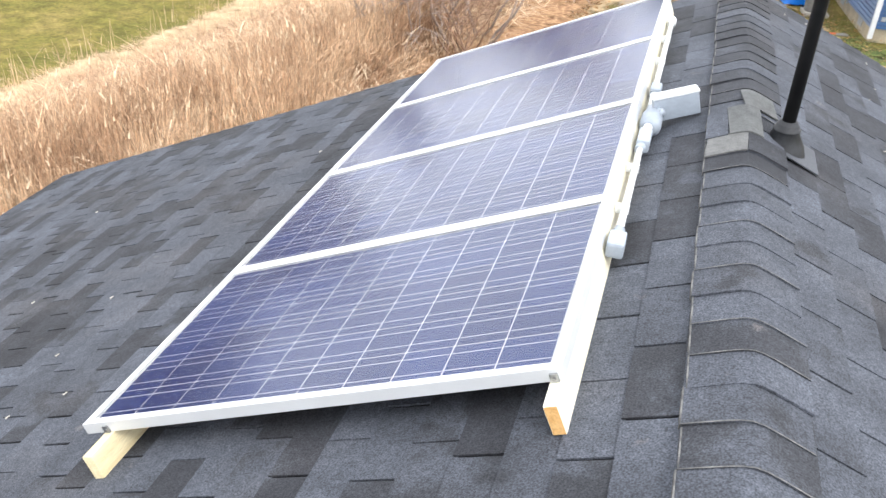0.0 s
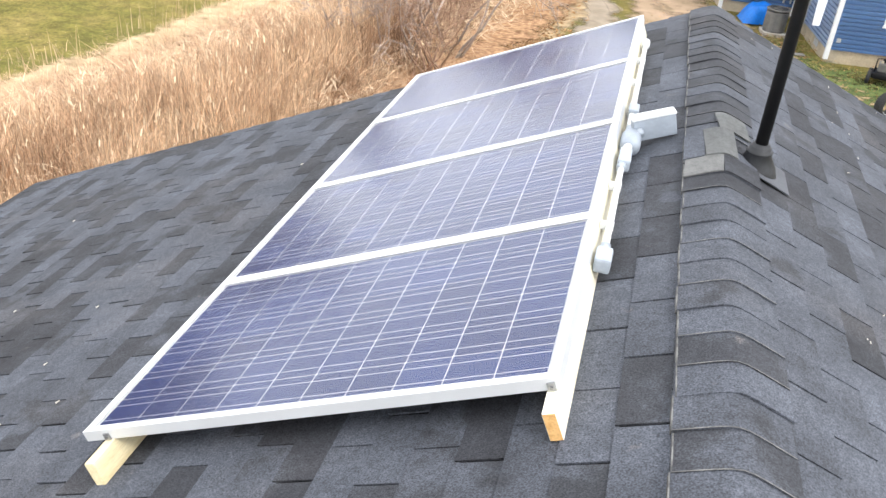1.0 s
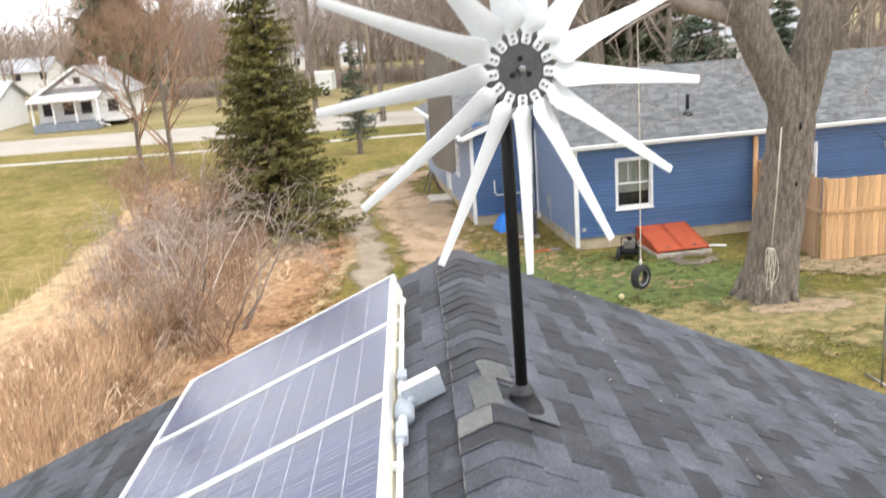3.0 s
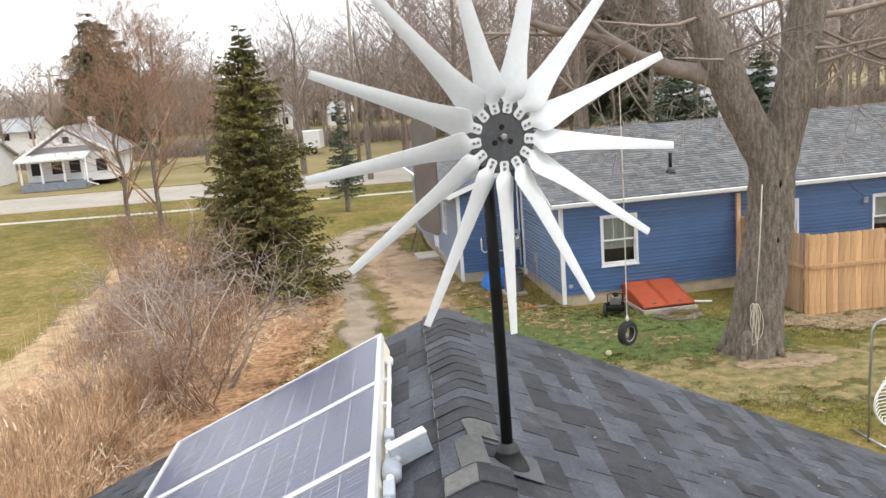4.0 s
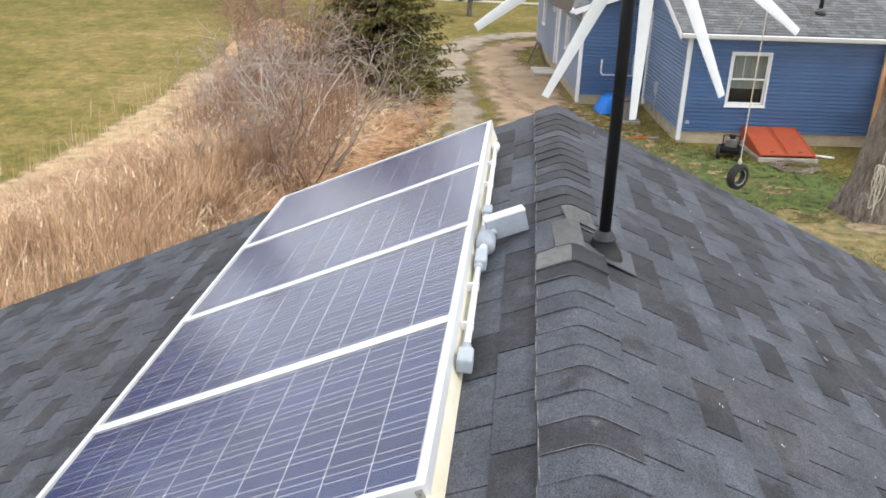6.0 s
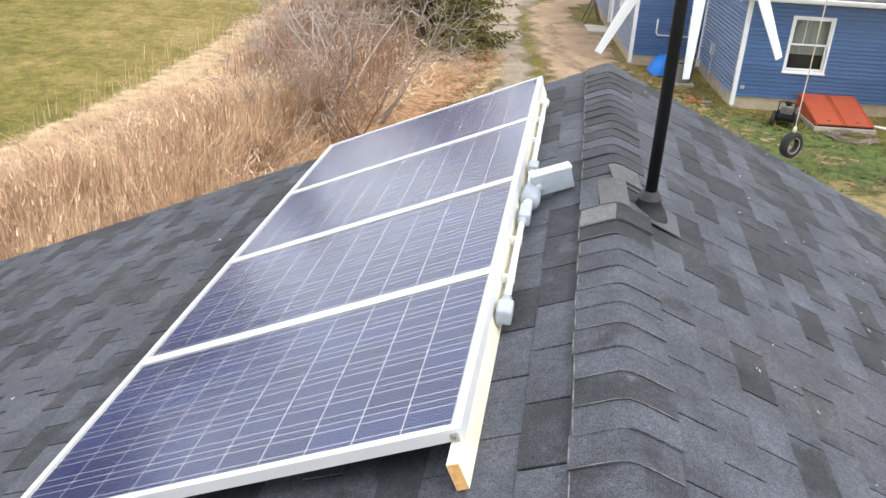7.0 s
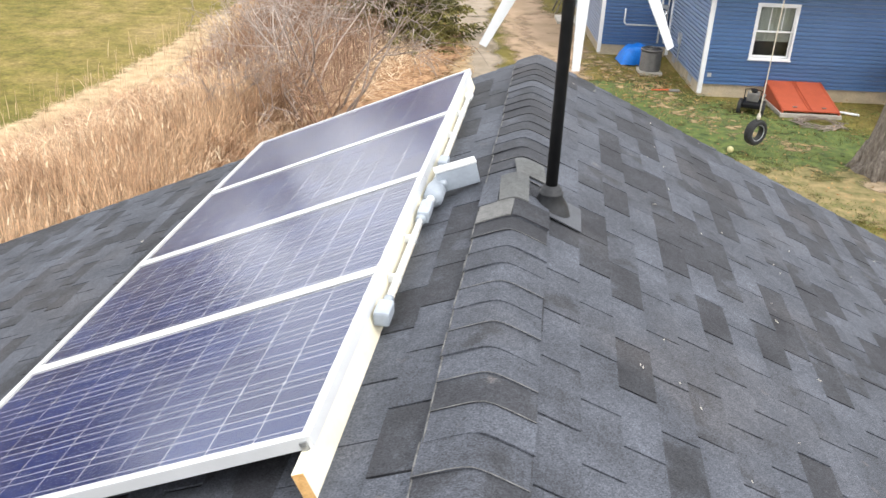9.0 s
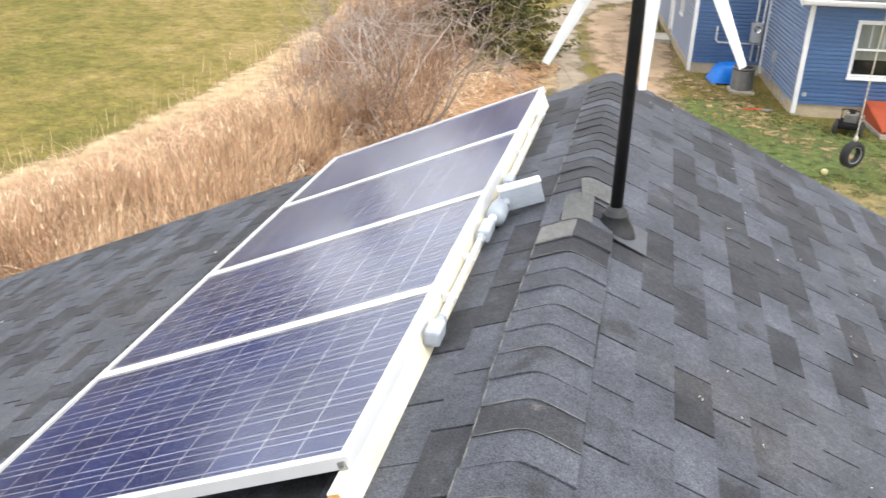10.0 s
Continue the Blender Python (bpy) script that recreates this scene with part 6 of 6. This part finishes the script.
far_woods(45, 75, (-1, 75, 72, 104), "dense grey-brown leafless woods behind the house", M_TWIG, 11, 19)
far_woods(47, 260, (-120, -36, 5, 80), "grey-brown leafless woods beside the field", M_TWIG, 11, 15.5, lambda x, y: x / (y + 2) < -0.505 and math.hypot(x, y) > 52)
far_woods(43, 210, (-60, 110, 110, 180), "grey-brown leafless woods beyond the houses", M_TWIG, 9, 14)

# ---- across the road: houses, poles, trailer ----
cot = thing("white_cottage", pose(-27.1, 71.0, 0, 0, 0, 6), "white cottage with a front porch and grey gable", "house")
part("wall", Geo().box(-3.4, 3.4, 0, 9, 0.4, 2.75), M_WHITEHOUSE, cot, "white clapboard wall")
part("gable_wall", Geo().prism([(-3.4, 2.75), (3.4, 2.75), (0, 4.85)], 0.0, 0.15, "y"), M_GREYSHAKE, cot, "grey shake gable")
part("gable_tip", Geo().prism([(-1.9, 3.35), (1.9, 3.35), (0, 4.6)], -0.12, -0.01, "y"), M_WHITEHOUSE, cot, "white gable tip")
part("attic_window", Geo().box(-0.25, 0.25, -0.16, -0.125, 3.6, 4.1), M_DARKROOM, cot)
for s in (-1, 1):
    part("roof", Geo().prism([(s * 3.9, 2.45), (0, 4.86), (0, 5.0), (s * 3.95, 2.56)], -0.5, 9.3, "y"), M_GREYSHAKE, cot, "grey roof")
    part("rake_board", Geo().prism([(s * 3.95, 2.36), (0, 4.80), (0, 5.02), (s * 3.98, 2.58)], -0.56, -0.51, "y"), M_WHITEHOUSE, cot)
part("chimney", Geo().box(0.9, 1.4, 4.5, 5.0, 4.2, 5.6), M_WHITEHOUSE, cot)
porch = part("porch", Geo().box(-3.4, 1.6, -2.1, -0.02, 0.0, 0.62), M_PORCHBASE, cot, "blue-grey porch base")
part("porch_roof", Geo().prism([(-2.4, 2.35), (-0.02, 2.75), (-0.02, 2.9), (-2.4, 2.5)], -3.6, 1.8, "x"), M_WHITEHOUSE, cot, "white porch roof")
for x in (-3.3, -1.7, 0.0, 1.5):
    part("porch_post", Geo().box(x - 0.07, x + 0.07, -2.05, -1.91, 0.62, 2.4), M_WHITEHOUSE, porch)
for x in (-2.6, -1.0, 0.4, 2.5):
    wn_ = part("window", Geo().box(x - 0.42, x + 0.42, -0.05, -0.005, 1.15, 2.15), M_DARKROOM, cot, "dark window")
    part("frame", Geo().box(x - 0.5, x - 0.42, -0.07, -0.003, 1.07, 2.23).box(x + 0.42, x + 0.5, -0.07, -0.003, 1.07, 2.23).box(x - 0.42, x + 0.42, -0.07, -0.003, 2.15, 2.23).box(x - 0.42, x + 0.42, -0.07, -0.003, 1.07, 1.15), M_WHITEHOUSE, wn_)
part("downpipe", Geo().tube([(1.75, -2.2, 2.4), (1.75, -2.2, 0.5), (2.6, -2.4, 0.2)], [0.07] * 3, 8), M_WHITEHOUSE, cot, smooth=True)


def plain_house(x, y, turn, w_, d_, h_, ridge, label, wall_m, roof_m, windows):
    th = thing("far_house", pose(x, y, 0, 0, 0, turn), label, "house")
    part("wall", Geo().box(-w_ / 2, w_ / 2, 0, d_, 0, h_), wall_m, th)
    for s in (0, 1):
        e0, e1 = (-0.4, d_ / 2) if s == 0 else (d_ + 0.4, d_ / 2)
        part("roof", Geo().prism([(e0, h_ - 0.1), (e1, ridge), (e1, ridge + 0.15), (e0, h_ + 0.06)], -w_ / 2 - 0.4, w_ / 2 + 0.4, "x"), roof_m, th)
    for s in (-1, 1):
        part("gable", Geo().prism([(0, h_), (d_, h_), (d_ / 2, ridge)], s * w_ / 2 - 0.05, s * w_ / 2 + 0.02, "x"), wall_m, th)
    for wx2, wz2, ww2, wh2 in windows:
        part("window", Geo().box(wx2 - ww2 / 2, wx2 + ww2 / 2, -0.06, -0.002, wz2, wz2 + wh2), M_DARKROOM, th)
    return th


M_PALEROOF = mat("pale_metal_roof", (0.42, 0.43, 0.45), (0.34, 0.35, 0.37), rough=0.5, scale=1, fine=6)
plain_house(-38.6, 74.5, 4, 6.0, 7, 2.5, 3.9, "small white house with a pale roof", M_WHITEHOUSE, M_PALEROOF, ((1.2, 0.9, 0.5, 1.1), (2.1, 0.9, 0.5, 1.1)))
plain_house(-61, 138, 0, 9, 8, 3.6, 5.6, "pale two-storey house far off", M_WHITEHOUSE, M_PALEROOF, ((-4, 2.4, 1, 1.3), (0, 2.4, 1, 1.3), (4, 2.4, 1, 1.3)))
plain_house(-22, 158, 0, 6, 6, 2.8, 4.6, "white bungalow far beyond the road", M_WHITEHOUSE, M_PALEROOF, ((-2, 1, 1, 1.2), (2, 1, 1, 1.2)))
plain_house(-10.2, 160, 10, 4.4, 5, 2.3, 4.2, "white bungalow far beyond the road", M_WHITEHOUSE, M_PALEROOF, ((-1.2, 0.8, 0.9, 1.1), (1.2, 0.8, 0.9, 1.1)))
plain_house(27, 72, 0, 14, 8, 2.9, 5.2, "pale ranch house behind the trees", M_WHITEHOUSE, M_PALEROOF, ((-4, 1, 1.2, 1.2), (0, 1, 1.2, 1.2), (4, 1, 1.2, 1.2)))
trailer = thing("cargo_trailer", pose(-8.9, 88, 0, 0, 0, -8), "white box trailer parked beyond the road", "trailer")
part("box_body", Geo().box(-1.15, 1.15, -1, 1, 0.6, 2.4), M_TRIM, trailer, bevel=0.08)
for s in (-0.4, 0.4):
    part("wheel", wheel_geo(0.36, 0.22, 0.12), M_TYRE, trailer, smooth=True, m=pose(s * 1.2, -1.0, 0.36))


def utility_pole(x, y, h, m_turn, transformer):
    th = thing("utility_pole", pose(x, y, 0, 0, 1.0, m_turn), "weathered wooden utility pole", "utility pole", "utility poles along the road")
    part("pole", Geo().tube([(0, 0, -0.2), (0, 0, h)], [0.17, 0.11], 10), M_POLE, th, smooth=True)
    part("crossarm", Geo().box(-1.1, 1.1, -0.06, 0.06, h - 0.7, h - 0.58), M_POLE, th)
    if transformer:
        part("transformer", Geo().tube([(0.42, 0, h - 4.3), (0.42, 0, h - 4.2), (0.42, 0, h - 3.4), (0.42, 0, h - 3.3)], [0.2, 0.24, 0.24, 0.15], 14), M_GREYBOX, th, "grey transformer can", smooth=True)
    return th


utility_pole(-3.3, 69, 14.0, 0, True)
utility_pole(-6.3, 92, 10.0, 0, False)
utility_pole(-35, 90, 10.5, 0, False)

# ---- steel hoop with a wire seat on the lawn ----
seat_th = thing("wire_swing_chair", pose(7.0, 10.7, 0, 0, 0, 8), "white wire swing chair under a grey steel hoop", "swing chair")
part("hoop", Geo().tube([(0, 0, -0.05), (0.0, 0, 1.0), (0.03, 0, 1.8), (0.08, 0, 1.9), (0.2, 0, 1.95), (1.0, 0, 1.95), (1.12, 0, 1.9), (1.17, 0, 1.8), (1.2, 0, 1.0), (1.2, 0, -0.05)], [0.022] * 10, 8), M_ZINC, seat_th, "grey steel tube hoop", smooth=True)
ring = [(0.62 + 0.62 * math.cos(a), -0.12, 0.62 + 0.48 * math.sin(a)) for a in [i * math.pi / 14 for i in range(29)]]
part("seat_ring", Geo().tube(ring, [0.02] * 29, 8), M_TRIM, seat_th, "white seat ring", smooth=True)
for k in range(15):
    z = 0.2 + k * 0.06
    hw = 0.62 * math.sqrt(max(0.02, 1 - ((z - 0.62) / 0.48) ** 2))
    part("seat_wire", Geo().tube([(0.62 - hw, -0.12, z), (0.62 - hw * 0.6, 0.12, z - 0.03), (0.62 + hw * 0.6, 0.12, z - 0.03), (0.62 + hw, -0.12, z)], [0.008] * 4, 5), M_TRIM, seat_th)
for x in (0.0, 1.2):
    part("foot_rail", Geo().tube([(x, -0.4, 0.02), (x, 0.4, 0.02)], [0.022, 0.022], 8), M_ZINC, seat_th, smooth=True)

# ---- ridge caps ----
CAP = 0.1425


def cap_mesh(name, material):
    """A shingle folded over the ridge; its near edge stands proud of the next."""
    g = Geo()
    prof = []
    hw = 0.148
    for i in range(13):
        s = (i / 12 * 2 - 1) * hw
        soft = math.sqrt(s * s + 0.028 ** 2) - 0.028
        prof.append((s, -soft * PITCH))
    for y, lift in ((0.0, 0.0135), (0.30, 0.0025)):
        for s, z in prof:
            g.v.append((s, y, z + lift))
        for s, z in prof:
            g.v.append((s, y, z + lift - 0.0062))
    n = len(prof)
    for i in range(n - 1):
        g.f += [(i, i + 1, 2 * n + i + 1, 2 * n + i), (n + i, 3 * n + i, 3 * n + i + 1, n + i + 1), (i, n + i, n + i + 1, i + 1)]
    g.f += [(0, 2 * n, 3 * n, n), (n - 1, 2 * n - 1, 4 * n - 1, 3 * n - 1)]
    return g.mesh(name, material)


cap_dark = cap_mesh("ridge_cap", M_SHINGLE)
cap_pale = cap_mesh("ridge_cap", M_PALE)
edge_left = Geo().box(-0.1515, -0.1475, 0.0, 0.14, -0.066, -0.050).mesh("cut_edge", M_CUT)
front_edge = Geo()
for i in range(12):
    a, b = (i / 12 * 2 - 1) * 0.148, ((i + 1) / 12 * 2 - 1) * 0.148
    za, zb = (-(math.sqrt(q * q + 0.028 ** 2) - 0.028) * PITCH + 0.0137 for q in (a, b))
    front_edge.add([(a, -0.0012, za), (b, -0.0012, zb), (b, 0.0028, zb), (a, 0.0028, za)], [(0, 1, 2, 3)])
front_edge = front_edge.mesh("cut_edge", M_CUT)
rnd = random.Random(8)
ys = []
y = 0.01 + CAP * 29
while y > ROOF_Y0:
    ys.append(y)
    y -= CAP
for k, y in enumerate(ys):
    if y + 0.30 > ROOF_Y1:
        continue
    c = part("ridge_cap", cap_dark, None, roof, m=pose(RIDGE_X + rnd.uniform(-0.005, 0.005), y + rnd.uniform(-0.006, 0.006), RIDGE_Z + 0.006, 0, 0, rnd.uniform(-0.7, 0.7)))
    part("cut_edge", edge_left, None, c, "pale worn cut edge", m=pose(0, 0, 0.008))
    if rnd.random() < 0.4:
        part("cut_edge", front_edge, None, c, "pale worn cut edge")


# faded loose shingle patches by the pole
def ridge_piece(s0, s1, y0, y1, lift, material, label, skew=0.0):
    """A loose piece bent over the ridge line, from s0 to s1 across it."""
    g = Geo()
    n = 9
    for y, k in ((y0, 0), (y1, 1)):
        for t in (0.0, -0.006):
            for i in range(n):
                q = s0 + (s1 - s0) * i / (n - 1) + skew * k
                g.v.append((RIDGE_X + q, y + 0.02 * q, RIDGE_Z - (math.sqrt(q * q + 0.028 ** 2) - 0.028) * PITCH + lift + t))
    for i in range(n - 1):
        g.f += [(i, i + 1, 2 * n + i + 1, 2 * n + i), (n + i, 3 * n + i, 3 * n + i + 1, n + i + 1), (i, n + i, n + i + 1, i + 1), (2 * n + i, 2 * n + i + 1, 3 * n + i + 1, 3 * n + i)]
    g.f += [(0, 2 * n, 3 * n, n), (n - 1, 2 * n - 1, 4 * n - 1, 3 * n - 1)]
    return part("patch_shingle", g, material, roof, label)


ridge_piece(-0.152, -0.008, 1.43, 1.615, 0.026, M_PALE, "faded pale grey shingle patch", 0.006)
ridge_piece(-0.004, 0.150, 1.43, 1.60, 0.026, M_SHINGLE, "loose dark shingle tab")
ridge_piece(-0.070, 0.058, 1.60, 1.90, 0.032, M_PALE, "faded pale grey shingle patch", -0.012)
ridge_piece(-0.155, -0.076, 1.60, 1.86, 0.030, M_SHINGLE, "loose dark shingle tab")
ridge_piece(-0.012, 0.128, 1.90, 2.10, 0.029, M_PALE, "faded pale grey shingle patch", -0.02)

# ---- three-tab shingles ----
EXP, TAB, SLOT = 0.1428, 0.305, 0.009


def tab_mesh():
    """One tab: thick at its lower edge, running under the course above. Local x runs down the slope."""
    g = Geo()
    wy = TAB / 2 - SLOT / 2
    g.v = [(-EXP - 0.01, -wy, -0.005), (-EXP - 0.01, wy, -0.005), (0, wy, -0.001), (0, -wy, -0.001), (-EXP - 0.01, -wy, 0.0005), (-EXP - 0.01, wy, 0.0005), (0, wy, 0.0065), (0, -wy, 0.0065)]
    g.f = [(0, 1, 2, 3), (4, 7, 6, 5), (3, 2, 6, 7), (0, 3, 7, 4), (1, 5, 6, 2), (0, 4, 5, 1)]
    return g


tab = tab_mesh().mesh("shingle", M_SHINGLE)
TV, TF = np.array(tab_mesh().v), tab_mesh().f
rnd = random.Random(17)
joined_v, joined_f = [], []
near = 0
for sgn in (-1, 1):
    for c in range(int(LEN / EXP) + 1):
        s = 0.02 + EXP * (c + 1)
        off = (c % 2) * TAB / 2 + (c % 5) * 0.021
        n = int((ROOF_Y1 - ROOF_Y0) / TAB) + 2
        for j in range(n):
            yc = ROOF_Y0 + off + TAB * (j - 0.5)
            lo, hi = max(yc - TAB / 2, ROOF_Y0 - 0.012), min(yc + TAB / 2, ROOF_Y1 + 0.012)
            if hi - lo < 0.02 or s > LEN + 0.02:
                continue
            cut = hi - lo < TAB - 0.001
            if cut:
                yc = (lo + hi) / 2
            base = (left if sgn < 0 else right)(s, yc + rnd.uniform(-0.003, 0.003), rnd.uniform(0, 0.0012))
            rot_ = Matrix.Rotation(SLOPE, 4, "Y") @ Matrix.Rotation(radians(rnd.uniform(-0.35, 0.35)), 4, "Z")
            if sgn < 0:
                rot_ = Matrix.Rotation(math.pi, 4, "Z") @ rot_
            m = Matrix.Translation(base) @ rot_
            close = (sgn > 0 and s < 2.0 and -0.75 < yc < 2.4) or (sgn < 0 and s < 0.7 and -0.9 < yc < 3.2) or (sgn < 0 and 0.7 <= s < 2.3 and -0.7 < yc < 0.3)
            if cut:
                m = m @ Matrix.Diagonal((1, (hi - lo) / TAB, 1, 1))
            if close and near < 300 and not cut:
                near += 1
                part("shingle", tab, None, roof, m=m)
            else:
                k = len(joined_v)
                joined_v += [tuple(m @ Vector(v)) for v in TV]
                joined_f += [tuple(i + k for i in q) for q in TF]
me = bpy.data.meshes.new("shingles")
me.from_pydata(joined_v, [], joined_f)
me.materials.append(M_SHINGLE_FAR)
tagged(part("shingles", me, None, roof), kind="stuff")
# bits of debris and pale scuffs on the roof
rnd = random.Random(29)
deb = Geo()
for k in range(70):
    y, s = rnd.uniform(-0.8, 4.2), rnd.uniform(0.2, 3.5)
    p = right(s, y, 0.012)
    a, l = rnd.uniform(0, 6.28), rnd.uniform(0.003, 0.020)
    deb.tube([p, p + Vector((math.cos(a) * l, math.sin(a) * l, -PITCH * math.cos(a) * l + 0.004))], [0.0026, 0.0012], 4)
for k in range(14):
    y, s = rnd.uniform(-0.5, 3.0), rnd.uniform(2.3, 5)
    p = left(s, y, 0.012)
    deb.tube([p, p + Vector((0.01, 0.015, 0.006))], [0.004, 0.002], 4)
tagged(part("roof_debris", deb, M_WALK, roof), "bits of dry leaf and grit", kind="stuff")
